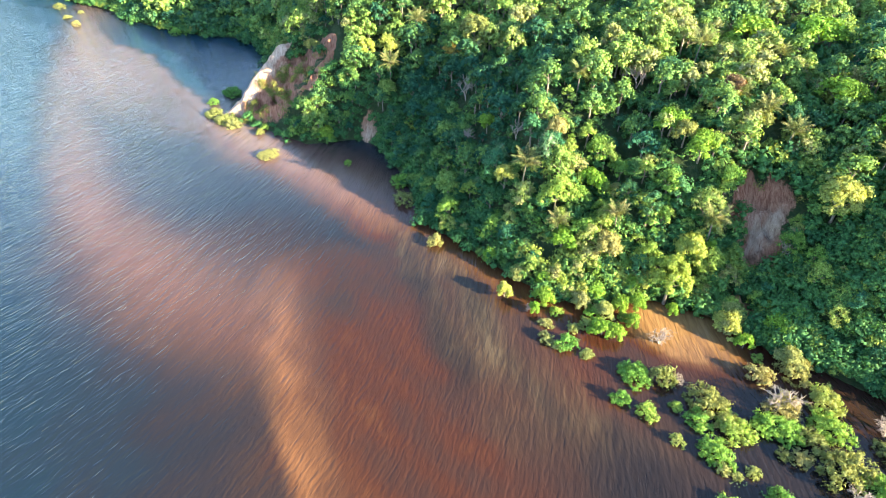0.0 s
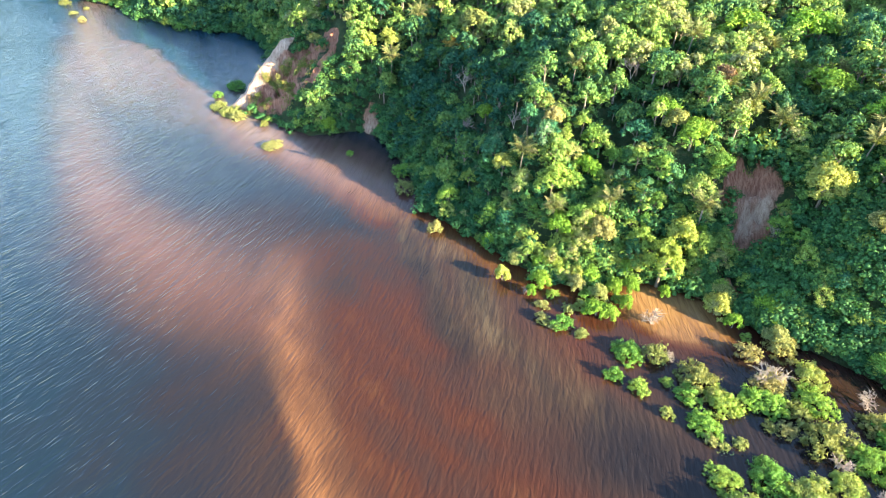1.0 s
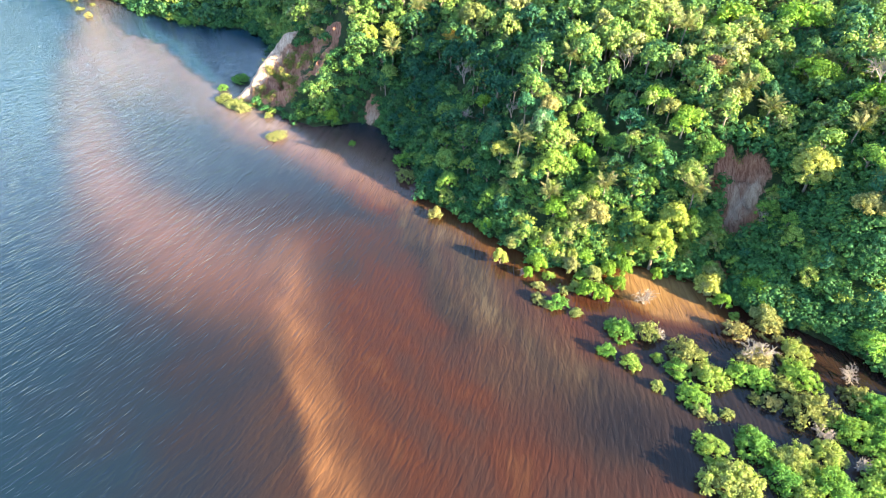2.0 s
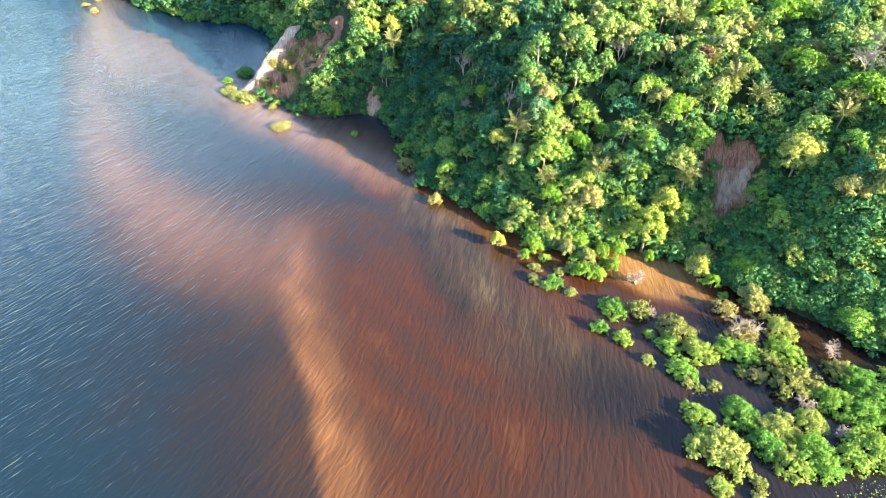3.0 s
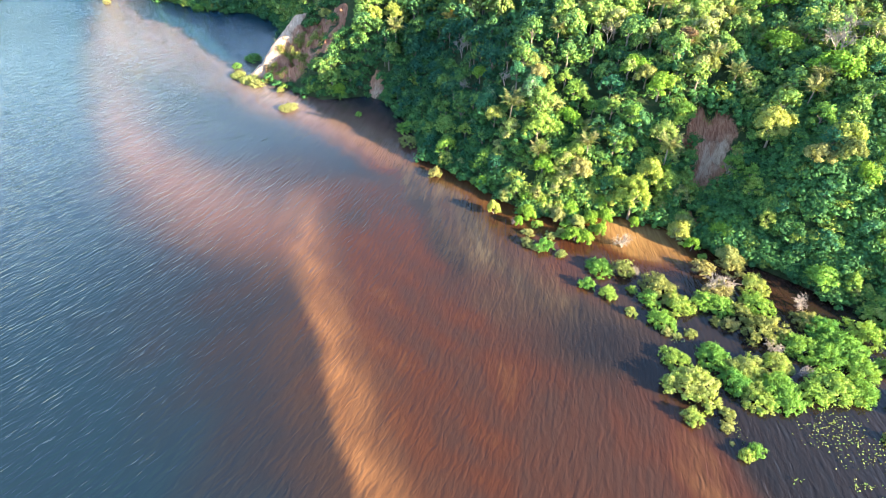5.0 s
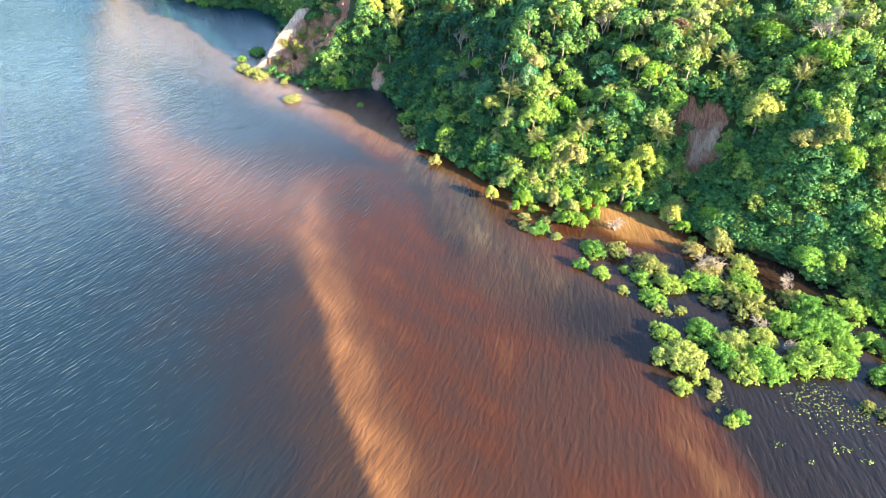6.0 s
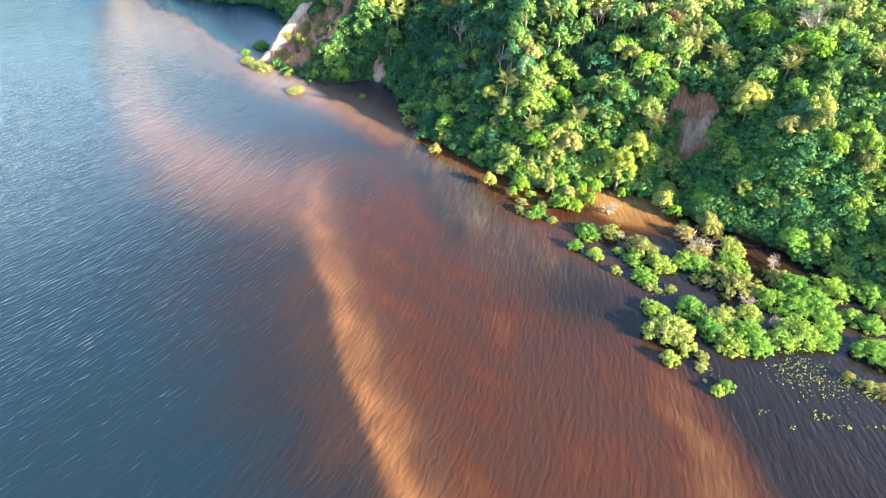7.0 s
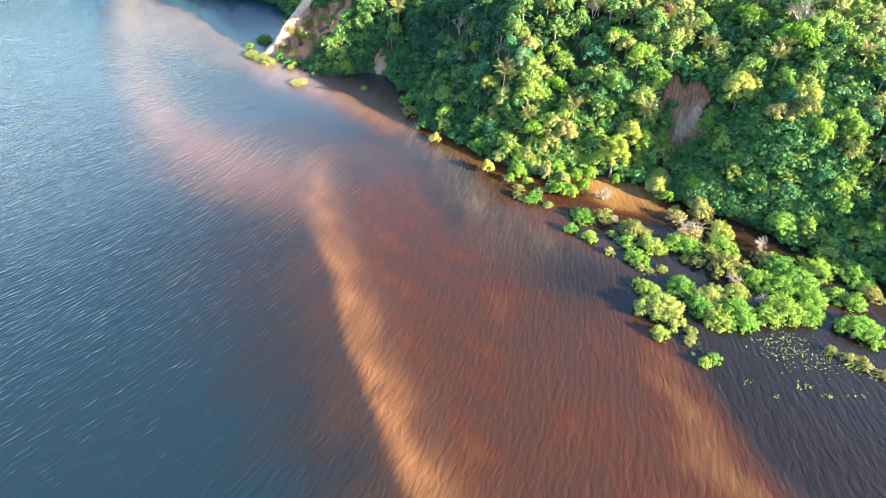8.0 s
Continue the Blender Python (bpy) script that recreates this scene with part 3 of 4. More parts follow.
WIDE_TREES = [(10.7, 138.6, 2.5), (93.0, 81.0, 3.0), (81.5, 159.4, 6.0), (97.1, 156.5, 6.0), (34.0, 115.4, 3.0), (50.9, 121.8, 3.4), (55.8, 114.3, 3.5), (89.3, 127.4, 4.4), (26.5, 103.7, 3.0), (98.0, 112.0, 5.0)]
NOTABLE = PALE_TREES + LIME_TREES + OLIVE_TREES + WIDE_TREES

places, rng = spots(7, 3.0, -240, 300, 40, 320)
land = shore_distance(places[:, 0], places[:, 1])
bare = bareness(places[:, 0], places[:, 1])
rise = land_height(places[:, 0], places[:, 1])
keep = (land > 1.2) & (bare < 0.28) & (bump(places[:, 0], places[:, 1], -53, 181, 22, 16, 5) < 0.4) & (places[:, 1] < (84 - rise) / 0.255)
for px, py in list(LONE.values()) + PALMS + DRY:
    keep &= np.hypot(places[:, 0] - px, places[:, 1] - py) > 2.6
foot = bump(places[:, 0], places[:, 1], 80, 76, 13, 8, -35)      # low growth on the foot of the eastern slope
keep &= rng.uniform(size=len(places)) > 0.10 * step(land, 4, 12) + 0.08 * step(land, 30, 45) + 0.4 * foot
keep &= np.hypot(places[:, 0] - LONE["yellow"][0], places[:, 1] - LONE["yellow"][1]) > 5.0
keep &= bump(places[:, 0], places[:, 1], 82.5, 93.5, 6, 5) < 0.45
for px, py, r in NOTABLE + [(48.3, 93.2, 4.5)]:
    keep &= np.hypot(places[:, 0] - px, places[:, 1] - py) > 0.75 * r
places, land, rise = places[keep], land[keep], rise[keep]
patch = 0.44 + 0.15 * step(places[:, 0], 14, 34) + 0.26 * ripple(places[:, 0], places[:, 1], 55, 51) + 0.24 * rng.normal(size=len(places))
# light put into the hue: sunlit spur and cape top yellower, shaded bank darker
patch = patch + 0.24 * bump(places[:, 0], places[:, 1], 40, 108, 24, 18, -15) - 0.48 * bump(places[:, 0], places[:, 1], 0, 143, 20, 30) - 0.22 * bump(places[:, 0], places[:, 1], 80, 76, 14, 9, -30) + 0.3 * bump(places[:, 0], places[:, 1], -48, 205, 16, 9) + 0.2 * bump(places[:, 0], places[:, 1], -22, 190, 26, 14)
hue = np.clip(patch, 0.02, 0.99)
size = 0.36 + 0.13 * (1 - np.exp(-land / 18)) + 0.58 * rng.uniform(size=len(places)) ** 2.4
size = size * (1 - 0.35 * foot[keep])
form = rng.randint(0, len(FORMS), len(places))
turn = rng.uniform(0, 6.283, len(places))
# most stems are drowned in undergrowth: the crowns start near the ground
rise = rise - np.array([f[2] for f in FORMS])[form] * size * rng.uniform(0.2, 0.95, len(places)) + 5.0 * (size - 0.58) * (1 - np.exp(-land / 10))
away = np.hypot(np.hypot(places[:, 0], places[:, 1] + 20), 80)
# the band of trees along the bank that can be told apart one by one
single = np.zeros(len(places), bool)
single[np.argsort(np.where((land < 60) & (places[:, 0] > -30), away, 1e6))[:300]] = True


def tree_thing(name, kind, material, label, category="tree", group=""):
    (cv, cq), (tv, tq) = kind
    root = new(name)
    tagged(root, label, category, group)
    part("trunk", mesh_of("trunk", tv, tq, [BARK], smooth=True), root)
    part("crown", mesh_of("crown", cv, cq, [material], smooth=True), root)
    return root


def set_at(root, x, y, z, turned, scale, tall=1.0):
    root.matrix_basis = Matrix.Translation((x, y, z)) @ Matrix.Rotation(turned, 4, "Z") @ Matrix.Diagonal((scale, scale, scale * tall, 1))


LABELS = ["green broadleaf tree with a rounded crown on the bank", "green tree with a wide spreading crown on the bank", "slim dense green tree among others on the slope",
          "green broadleaf tree with an open crown on the slope", "tall broad green tree on the slope", "small green round-topped tree on a thin trunk",
          "large wide-crowned green tree on the bank", "narrow tall leafy green tree on the slope"]
first = {}
# leaf tone follows hue, and with it the painted sun and shade
TONES = [(0.36, "deep green", LEAVES_COOL_SHADED), (0.54, "green", LEAVES), (9.0, "yellow-green", LEAVES_BRIGHT_SUNLIT)]
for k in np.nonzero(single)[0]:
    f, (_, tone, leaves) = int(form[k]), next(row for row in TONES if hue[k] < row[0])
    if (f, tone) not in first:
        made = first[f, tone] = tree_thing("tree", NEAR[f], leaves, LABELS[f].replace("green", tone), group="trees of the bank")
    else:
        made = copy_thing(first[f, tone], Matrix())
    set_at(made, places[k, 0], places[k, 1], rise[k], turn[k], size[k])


def forest(name, chosen, label):
    """The rest of the wood, which nobody could count, as one mesh."""
    verts, quads, kinds, tints, base = [], [], [], [], 0
    for k in chosen:
        kind = (NEAR if away[k] < 168 else MIDDLE if away[k] < 265 else FAR)[form[k]]
        c, s = math.cos(turn[k]) * size[k], math.sin(turn[k]) * size[k]
        spin = np.array([[c, s, 0], [-s, c, 0], [0, 0, size[k]]])
        for mat, (v, q) in enumerate(kind):
            if mat == 1 and away[k] > 265:
                continue
            verts.append(v @ spin + (places[k, 0], places[k, 1], rise[k]))
            quads.append(q + base)
            kinds.append(np.full(len(q), mat))
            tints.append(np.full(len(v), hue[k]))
            base += len(v)
    ob = new(name, mesh_of(name, np.vstack(verts), np.vstack(quads), [LEAVES_FOREST, BARK], np.concatenate(kinds), np.concatenate(tints), smooth=True))
    return tagged(ob, label, "forest", kind="stuff")


forest("forest", np.nonzero(~single)[0], "dense mixed green rainforest canopy covering the hill")


def undergrowth():
    p, g = spots(8, 2.75, -190, 150, 40, 300)
    d, b = shore_distance(p[:, 0], p[:, 1]), bareness(p[:, 0], p[:, 1])
    p = p[(d > -0.8) & ((d < 18) | (bump(p[:, 0], p[:, 1], 76, 98, 26, 18) > 0.3) | (g.uniform(size=len(p)) < 0.3)) & (d < np.where(p[:, 1] > 205, 9, 75)) & (p[:, 1] < 190 + 0.5 * (p[:, 0] < -30) * 300) & (b + 0.22 * g.normal(size=len(p)) < 0.36)]
    thick, _ = spots(9, 1.9, 50, 115, 58, 122)      # a close tangle in the gully and on the eastern foot
    thick = thick[(np.maximum(bump(thick[:, 0], thick[:, 1], 85, 80, 17, 13, -30), bump(thick[:, 0], thick[:, 1], 66, 92, 10, 12), bump(thick[:, 0], thick[:, 1], 77, 104, 9, 10)) > 0.35) & (shore_distance(thick[:, 0], thick[:, 1]) > 0.5)
                  & (bareness(thick[:, 0], thick[:, 1]) < 0.3)]
    p = np.vstack([p, thick])
    z = land_height(p[:, 0], p[:, 1])
    verts, quads, tints, base = [], [], [], 0
    for (x, y), h, shore_near in zip(p, z, shore_distance(p[:, 0], p[:, 1]) < 25):
        v, q = (LOW if shore_near else SPARSE)[g.randint(4)]
        a, s = g.uniform(0, 6.283), g.uniform(0.7, 1.5) * (1 - 0.45 * float(bump(x, y, -50, 175, 20, 12)))
        c, n = math.cos(a) * s, math.sin(a) * s
        verts.append(v @ np.array([[c, n, 0], [-n, c, 0], [0, 0, s]]) + (x, y, h - 0.3))
        quads.append(q + base)
        # sun on the spur shore and shade on the bank put into the tint
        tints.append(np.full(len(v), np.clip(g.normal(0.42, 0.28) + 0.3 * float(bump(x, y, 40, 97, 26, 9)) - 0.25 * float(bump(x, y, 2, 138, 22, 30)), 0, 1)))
        base += len(v)
    ob = new("undergrowth", mesh_of("undergrowth", np.vstack(verts), np.vstack(quads), [LEAVES_LOW], None, np.concatenate(tints), smooth=True))
    tagged(ob, "low tangled green shrubs covering the slope", "undergrowth", kind="stuff")


undergrowth()


# ---- trees that stand out ----
def stand(x, y):
    return float(land_height(np.array([x]), np.array([y]))[0])


tree = tree_thing("tree", tree_kind(501, 4.5, 5.4, 4.6, 40, 4200, 0.30), LEAVES_YELLOW, "wide yellow-green domed tree standing above its neighbours")
set_at(tree, *LONE["yellow"], stand(*LONE["yellow"]) - 1.5, 0.4, 1.15)
tree = tree_thing("tree", tree_kind(502, 2.6, 3.0, 5.6, 14, 1300, 0.4), LEAVES_RUSSET, "small tree with rusty brown leaves in the canopy")
set_at(tree, *LONE["russet"], stand(*LONE["russet"]) + 1.0, 1.4, 1.0)
tree = tree_thing("tree", tree_kind(503, 2.6, 3.4, 6.2, 14, 1300, 0.4), LEAVES_YELLOW, "pale yellow-green tree lit above a shaded bank")
set_at(tree, *LONE["pale"], stand(*LONE["pale"]) - 2.0, 2.4, 0.95)


tree = tree_thing("tree", tree_kind(504, 4.3, 9.5, 4.0, 52, 5200, 0.30), LEAVES_YELLOW, "tall pale yellow-green tree rising from the foot of the bank")
set_at(tree, 48.3, 93.2, 0.0, 0.9, 1.0)


def notable(rows, material, seed, label):
    """Trees of one hue, from one model set at several sizes."""
    first_tree, g = tree_thing("tree", tree_kind(seed, 3.5, 4.6, 2.6, 20, 2100, 0.38), material, label, group="trees of the bank"), np.random.RandomState(seed)
    for k, (x, y, r) in enumerate(rows):
        made = copy_thing(first_tree, Matrix()) if k else first_tree
        scale = r / 3.3
        set_at(made, x, y, max(stand(x, y), 0.0) + (0.6 - 1.0 * scale if stand(x, y) > 3 else -2.5 * scale), g.uniform(0, 6.28), scale, 1.3 if r < 2 else 1.0 if r < 4 else 0.85)


notable(PALE_TREES, LEAVES_YELLOW, 511, "pale yellow-green sunlit tree on the bank")
notable(EDGE_PALE, LEAVES_PALE, 516, "pale green sunlit shrubby tree at the water's edge")
notable(EDGE_LIME, LEAVES_LIME, 517, "lime-green young tree with its foot in the river")
notable(LIME_TREES, LEAVES_LIME, 512, "vivid lime-green young tree on the bank")
notable(OLIVE_TREES, LEAVES_OLIVE, 513, "olive-tan dry-looking tree in the canopy")
notable(WIDE_TREES, LEAVES_LIME, 514, "wide bright green crown spreading over the canopy")
notable([(1.4, 172.1, 2.5)], LEAVES_GOLD, 515, "tree with golden yellow leaves in the canopy")


def frond_mesh(rng, length, rise_by, droop):
    """An arching palm frond: a rib with two rows of hanging leaflets."""
    def rib(t):
        return np.array([length * t * (0.72 + 0.1 * t), 0, length * (rise_by * t - droop * t * t)])

    count = 17
    pieces = [tube([rib(t) for t in np.linspace(0, 1, 6)], [0.05 * (1.15 - t) for t in np.linspace(0, 1, 6)], 3)]
    for k in range(count):
        t = 0.14 + 0.86 * k / count
        span = length * 0.30 * math.sin(math.pi * min(1, 0.3 + 0.66 * t)) * rng.uniform(0.8, 1.1)
        p, w = rib(t), length * 0.022
        for s in (-1, 1):
            tip = p + (span * 0.6, s * span * 0.75, -span * rng.uniform(0.2, 0.5))
            mid = (p + tip) / 2 + (0, 0, span * 0.08)
            pieces.append((np.array([p, mid + (w, 0, 0), tip, mid - (w, 0, 0)]), np.array([[0, 1, 2], [0, 2, 3]])))
    return mesh_of("frond", *joined(pieces), [FRONDS])


def palm_tree():
    g = np.random.RandomState(61)
    root = new("palm_tree")
    tagged(root, "palm tree with arching feathery fronds above the canopy", "palm tree", "palms")
    spine = [(0.02 * z * z * 0.3, 0, z) for z in (-0.5, 3, 6, 9)]
    part("trunk", mesh_of("trunk", *tube(spine, [0.24, 0.19, 0.16, 0.17], 7), [BARK], smooth=True), root)
    shapes = [frond_mesh(g, 4.4, 1.15, 0.75), frond_mesh(g, 4.2, 0.7, 0.85), frond_mesh(g, 4.2, 1.45, 0.75)]
    for k in range(18):
        f = part("frond", shapes[k % 3], root)
        f.matrix_basis = Matrix.Translation((0.48, 0, 8.95)) @ Matrix.Rotation(k * 2.4, 4, "Z") @ Matrix.Rotation(-0.12 * (k % 4), 4, "Y")
    return root


palm, g = palm_tree(), np.random.RandomState(62)
for k, (x, y) in enumerate(PALMS):
    made = palm if k == 0 else copy_thing(palm, Matrix())
    set_at(made, x, y, stand(x, y) - 2.4, g.uniform(0, 6.28), g.uniform(0.8, 1.15))


def twigs(rng, height, spread, depth=4):
    """A leafless crown: limbs that fork into fine twigs."""
    limbs, fine = [], []

    def grow(p, way, length, radius, level):
        q = p + way * length + Vector((0, 0, -0.03 * length))
        (limbs if level < 2 else fine).append(tube([p, (p + q) / 2 + Vector(rng.uniform(-0.06, 0.06, 3)) * length, q], [radius, radius * 0.8, radius * 0.6], 4 if level < 2 else 3))
        if level < depth:
            for _ in range(4 if level < 2 else 3):
                turn_by = Vector(rng.normal(size=3)) * spread
                grow(p + (q - p) * rng.uniform(0.55, 1.0), (way + turn_by + Vector((0, 0, 0.12))).normalized(), length * rng.uniform(0.55, 0.78), radius * 0.62, level + 1)

    for _ in range(2):
        grow(Vector((0, 0, -0.4)), Vector((*rng.uniform(-0.4, 0.4, 2), 1)).normalized(), height * 0.42, 0.05 + 0.016 * height, 0)
    return joined(limbs), joined(fine)


def bare_tree(seed, height, spread, label, group="dry trees"):
    limbs, fine = twigs(np.random.RandomState(seed), height, spread)
    root = new("dry_tree")
    tagged(root, label, "dry tree", group)
    part("trunk", mesh_of("trunk", *limbs, [DRY_WOOD]), root)
    part("branchwork", mesh_of("branchwork", *fine, [DRY_WOOD]), root)
    return root


big_dry = bare_tree(71, 11, 0.55, "large leafless grey tree among green crowns")
set_at(big_dry, *DRY[0], stand(*DRY[0]) + 1.5, 0, 1.0)
for k, scale in ((1, 0.8), (2, 0.75), (3, 0.6), (4, 0.5), (5, 0.5)):
    made = copy_thing(big_dry, Matrix())
    set_at(made, *DRY[k], stand(*DRY[k]) + 1.5, 2.0 * k, scale)
leaning = bare_tree(74, 7.5, 0.35, "pale dead tree leaning over the bare landslide")
leaning.matrix_basis = Matrix.Translation((71.5, 97.5, stand(71.5, 97.5))) @ Matrix.Rotation(radians(38), 4, "Y")
low_dry = bare_tree(72, 3.4, 0.75, "leafless grey shrub standing in the shallow water")
DRY_SHORE = [(44.5, 81.7, 3.0), (45.4, 71.9, 1.6), (62.2, 67.2, 4.0), (78.1, 62.0, 2.7), (67.2, 48.7, 2.3), (71.2, 42.9, 1.9), (102.3, 61.1, 2.7), (18.9, 90.8, 1.5)]
for k, (x, y, r) in enumerate(DRY_SHORE):
    made = low_dry if k == 0 else copy_thing(low_dry, Matrix())
    set_at(made, x, y, max(stand(x, y), -0.1), k * 1.3, r / 1.6, 0.8)


# ---- drowned shrubs along the shore ----
def shrub_thing(name, seed, material, label, leaves=2000, leaf=0.18, flat=1.0, radius=2.0, lobes=54):
    """A rounded shrub that stands in the water on several stems."""
    g = np.random.RandomState(seed)
    v, q = crown(g, radius, 1.85 * flat * math.sqrt(radius / 2), lobes, leaves, leaf, -0.3, 0.34, 0.42)
    w = radius / 2
    stems = [tube([(0.2 * math.cos(a), 0.2 * math.sin(a), -1.2), (0.6 * w * math.cos(a), 0.6 * w * math.sin(a), 0.5), (1.1 * w * math.cos(a), 1.1 * w * math.sin(a), 1.2 * flat)], [0.07, 0.055, 0.03], 4) for a in (0.2, 1.6, 2.9, 4.1, 5.3)]
    root = new(name)
    tagged(root, label, "shrub", "shore shrubs")
    part("stem", mesh_of("stem", *joined(stems), [BARK]), root)
    part("crown", mesh_of("crown", v, q, [material], smooth=True), root)
    return root


GREEN_SHRUBS = [(33.3, 67.4, 1.7), (37.4, 64.6, 1.9), (37.2, 73.1, 3.1), (43.1, 66.0, 1.2), (41.2, 59.0, 1.3), (46.1, 63.1, 2.3), (51.9, 61.3, 3.4), (47.2, 56.8, 3.0), (60.5, 61.1, 3.2),
                (57.2, 62.2, 2.3), (70.9, 67.6, 3.3), (68.9, 61.8, 3.4), (79.9, 54.5, 3.7), (76.7, 47.0, 3.7), (93.7, 59.1, 3.5), (88.4, 53.6, 3.8), (95.9, 51.9, 4.4), (-79.2, 186.7, 1.9),
                (-74.8, 194.3, 3.4), (-28.3, 149.0, 1.2), (25.2, 80.6, 2.1), (-115.9, 252.1, 2.4)]
OLIVE_SHRUBS = [(42.3, 72.3, 2.6), (48.9, 66.1, 4.3), (68.7, 75.2, 3.7), (61.1, 73.1, 2.4), (58.6, 56.5, 1.3), (61.2, 55.7, 1.8), (67.3, 53.7, 4.4), (64.6, 59.5, 2.3), (77.9, 57.2, 3.0), (97.0, 46.2, 2.8),
                (-10.5, 130.0, 2.7), (-2.0, 112.4, 2.1), (-180.9, 282.6, 2.4), (-162.6, 260.8, 2.0), (-58.1, 166.0, 1.4), (-107.4, 255.9, 3.5), (62.6, 66.0, 3.4), (79.5, 29.0, 1.3), (82.0, 26.8, 1.5), (84.6, 25.0, 1.3), (87.2, 23.0, 1.4), (85.0, 27.0, 0.9)]
BRIGHT_SHRUBS = [(72.9, 49.6, 3.6), (48.1, 38.8, 4.7), (47.0, 46.0, 2.9), (54.5, 46.4, 3.5), (59.7, 43.6, 3.6), (63.9, 38.7, 4.0), (59.5, 37.1, 3.3), (66.4, 45.0, 3.1), (56.7, 40.2, 2.7), (81.4, 48.8, 4.4),
                 (82.3, 44.3, 3.6), (74.6, 39.6, 4.7), (79.8, 38.8, 3.1), (70.3, 37.8, 2.7), (65.1, 36.0, 2.4), (46.2, 32.5, 1.8), (55.1, 26.2, 1.5), (53.0, 25.2, 1.3), (88.4, 44.6, 2.5), (90.9, 42.7, 2.5),
                 (88.3, 34.4, 4.2), (91.3, 30.7, 0.8)]
CAPE_SHRUBS = [(-52.2, 152.5, 2.9), (-70.9, 174.1, 3.3), (-76.2, 178.1, 3.2), (-67.8, 170.6, 2.4), (21.9, 86.4, 1.5), (21.4, 81.9, 1.6), (29.0, 78.2, 1.4), (27.3, 85.1, 1.4),
               (23.2, 80.2, 1.1), (-171.1, 269.7, 1.8), (-168.7, 277.1, 1.3), (47.3, 53.7, 1.3), (49.3, 52.6, 0.9), (52.2, 53.2, 1.3), (52.8, 33.5, 1.5), (51.8, 31.0, 1.3), (51.5, 27.7, 0.5)]


def shrubs(rows, kinds, broad, seed):
    """Sets shrubs in the water: a broad model for those wider than 5.4 m."""
    g, used = np.random.RandomState(seed), set()
    for x, y, r in rows:
        models = broad if r > 2.7 else kinds
        model, full = models[g.randint(len(models))], 3.45 if r > 2.7 else 1.75
        made = copy_thing(model, Matrix()) if model in used else model
        used.add(model)
        set_at(made, x, y, max(stand(x, y), -0.05) - 0.14 * r, g.uniform(0, 6.28), r / full, g.uniform(0.85, 1.1))


def shrub_kinds(seed, count, material, label, leaves, leaf, flat=1.0):
    return [shrub_thing("shrub", seed + k, material, label, leaves, leaf, flat) for k in range(count)]


def broad_kinds(seed, count, material, label, leaves, leaf, flat=1.0):
    return [shrub_thing("shrub", seed + k, material, label, leaves, leaf, flat, 4.0, 120) for k in range(count)]


GREEN_LABEL, OLIVE_LABEL = "rounded green shrub standing in shallow river water", "olive-grey sparse shrub standing in shallow water"
BRIGHT_LABEL, PALE_LABEL = "dense bright green drowned shrub of the flooded thicket", "small sunlit pale green shrub rising from the water"
shrubs(GREEN_SHRUBS + EDGE_GREEN, shrub_kinds(81, 3, LEAVES_SHORE, GREEN_LABEL, 1800, 0.17), broad_kinds(181, 2, LEAVES_SHORE, "wide " + GREEN_LABEL, 5200, 0.20), 1)
shrubs(OLIVE_SHRUBS, shrub_kinds(85, 3, LEAVES_OLIVE, OLIVE_LABEL, 1400, 0.17), broad_kinds(185, 2, LEAVES_OLIVE, "wide " + OLIVE_LABEL, 4200, 0.20), 2)
shrubs(BRIGHT_SHRUBS, shrub_kinds(89, 3, LEAVES_SHORE, BRIGHT_LABEL, 2200, 0.16), broad_kinds(189, 3, LEAVES_SHORE, "wide " + BRIGHT_LABEL, 6400, 0.19), 3)
shrubs(CAPE_SHRUBS, shrub_kinds(94, 3, LEAVES_PALE, PALE_LABEL, 900, 0.24, 0.8), broad_kinds(194, 1, LEAVES_PALE, "sunlit pale green shrub rising from the water", 2600, 0.24, 0.8), 4)
tall = tree_thing("tree", tree_kind(98, 2.9, 3.6, 2.2, 16, 1800, 0.32), LEAVES_SHORE, "bright green young tree at the water's edge")
set_at(tall, 84.6, 67.2, 0.0, 0.3, 1.1)


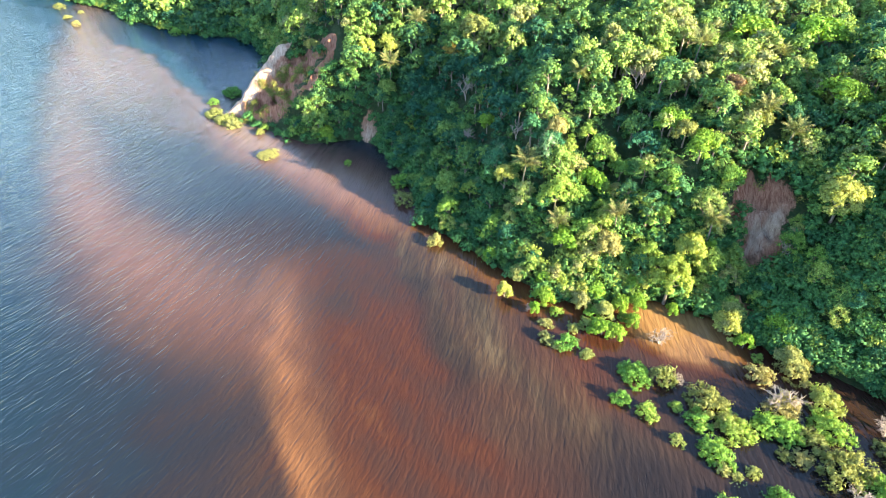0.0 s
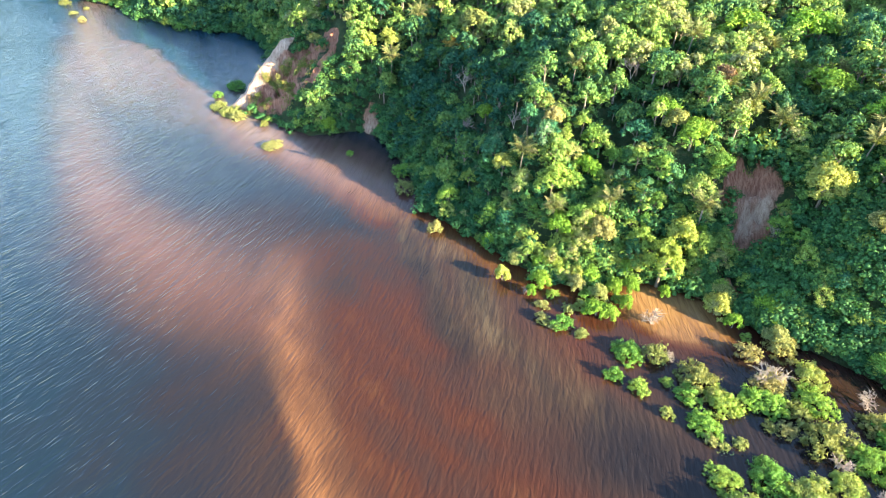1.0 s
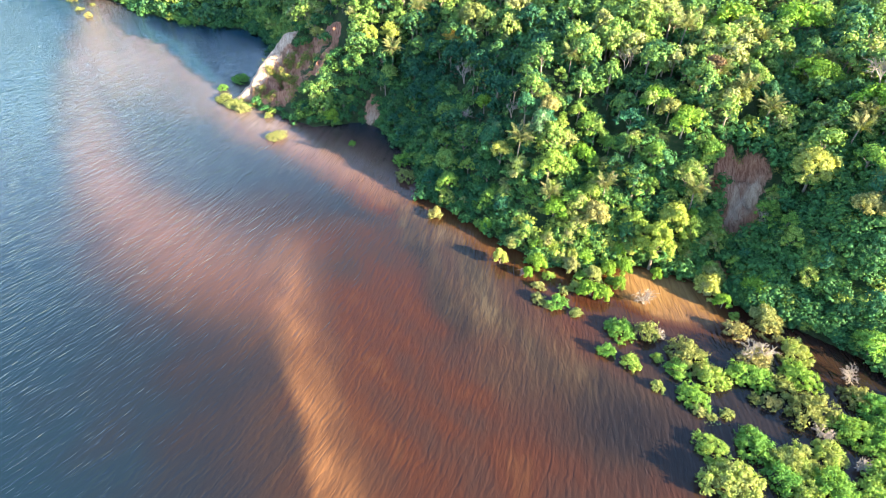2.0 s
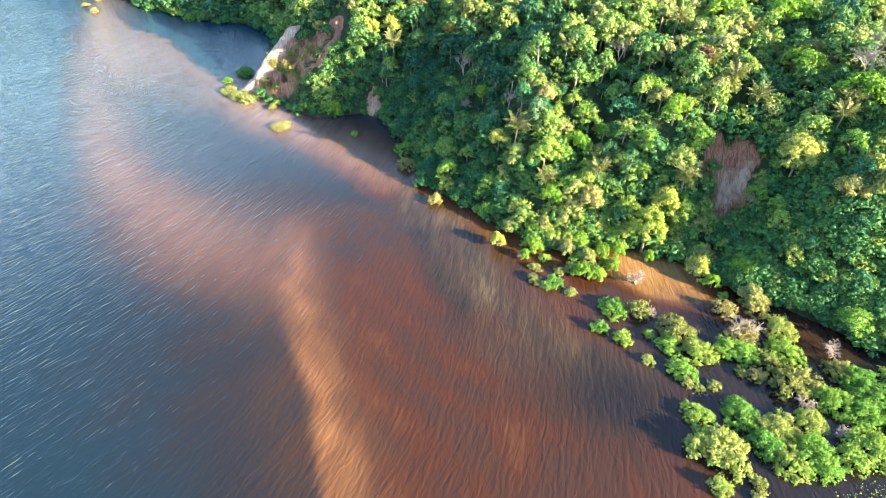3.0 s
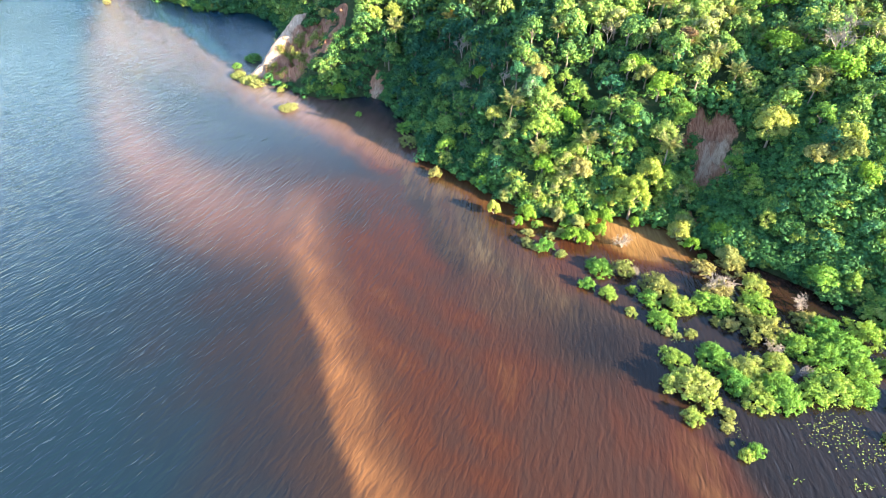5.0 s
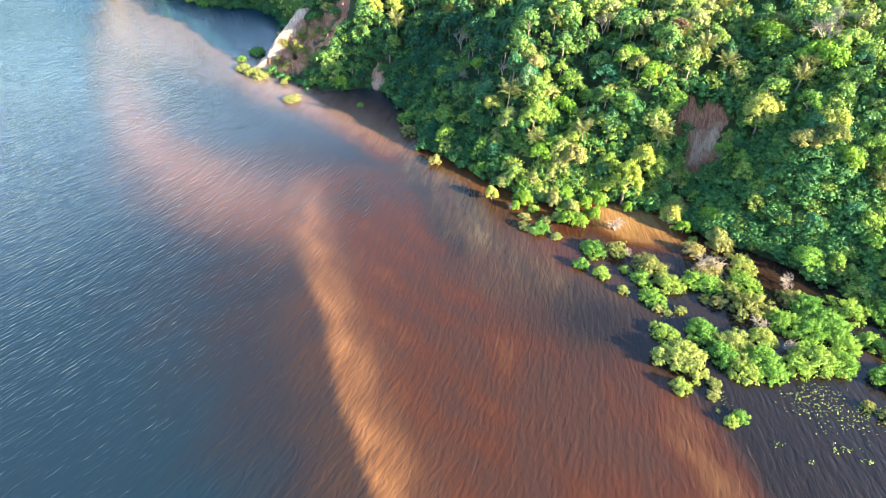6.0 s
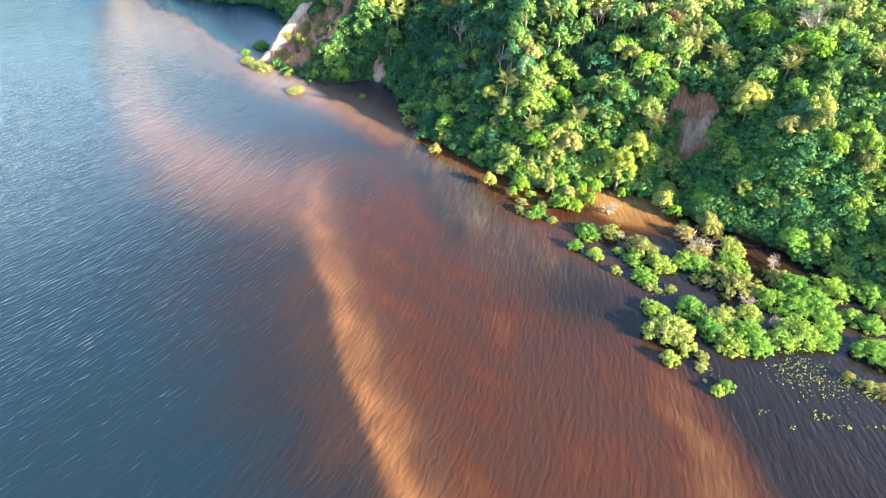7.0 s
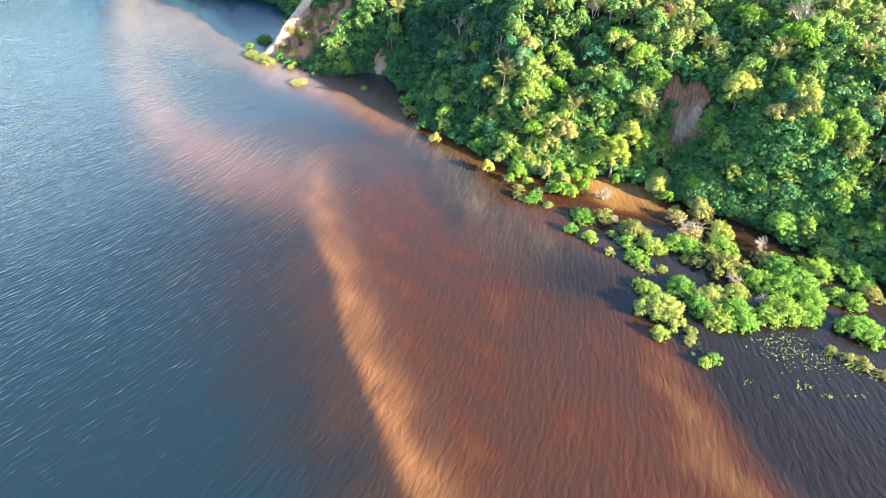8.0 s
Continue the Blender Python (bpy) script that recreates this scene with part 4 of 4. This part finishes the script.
def floating_plants():
    """Sparse mats of leaves on the water."""
    g, pieces = np.random.RandomState(99), []
    for x, y, rx, ry, n in [(68, 30, 3.5, 4.0, 90), (75, 26, 4.0, 3.0, 90), (72, 32, 4, 2.2, 70), (73.5, 29, 2.5, 2.5, 45), (70, 27, 2, 3, 30), (80, 28.5, 2.0, 1.2, 160), (83, 25.5, 2.6, 1.3, 190), (86.5, 23, 2.0, 1.0, 120), (70.5, 20, 2.0, 0.9, 40),
                            (73.5, 18, 1.2, 0.5, 26), (79, 18, 2.5, 0.6, 18), (60, 21, 1.4, 0.5, 10), (53.5, 29, 0.9, 2.2, 20), (49, 51.5, 1.8, 0.8, 24), (64, 17.5, 0.5, 0.4, 12)]:
        p = np.stack([x + rx * g.normal(size=n) * 0.55, y + ry * g.normal(size=n) * 0.55, g.uniform(0.03, 0.35, n)], 1)
        pieces.append(leaf_clumps(g, p, unit(g.normal(size=(n, 3)) * 0.7 + (0, 0, 1)), 0.22))
    v, q = joined(pieces)
    ob = new("floating_plants", mesh_of("floating_plants", v, q, [LEAVES_FOREST], None, np.repeat(g.uniform(0.72, 1, len(q)), 3)))
    tagged(ob, "sparse yellow-green water plants afloat off the thicket", "water plants", kind="stuff")


floating_plants()


def cliff_grass():
    """Tufts of dry grass and small shrubs that cling to the slipped cape."""
    g, pieces = np.random.RandomState(120), []
    x, y = np.concatenate([g.normal(-56.0, 6.5, 1000), g.normal(69.5, 5.0, 200)]), np.concatenate([g.normal(183.0, 5.5, 1000), g.normal(107.0, 6.0, 200)])
    keep_it = (bareness(x, y) > 0.22) & (paleness(x, y) < 0.75) & (ripple(x, y, 7, 121) > 0.12) & ((x < 0) | (bareness(x, y) < 0.75))
    for px, py in zip(x[keep_it], y[keep_it]):
        z = float(rough_land(np.array([px]), np.array([py]))[0])
        n = 26
        at = np.stack([px + g.normal(0, 0.5, n), py + g.normal(0, 0.5, n), z + g.uniform(0, 0.9, n)], 1)
        pieces.append(leaf_clumps(g, at, unit(g.normal(size=(n, 3)) + (0, 0, 0.4)), 0.30))
    v, q = joined(pieces)
    ob = new("cliff_grass", mesh_of("cliff_grass", v, q, [GRASS], None, np.repeat(g.uniform(0, 1, len(q)), 3)))
    tagged(ob, "tufts of yellow-green grass on the slipped red clay", "grass", kind="stuff")


cliff_grass()
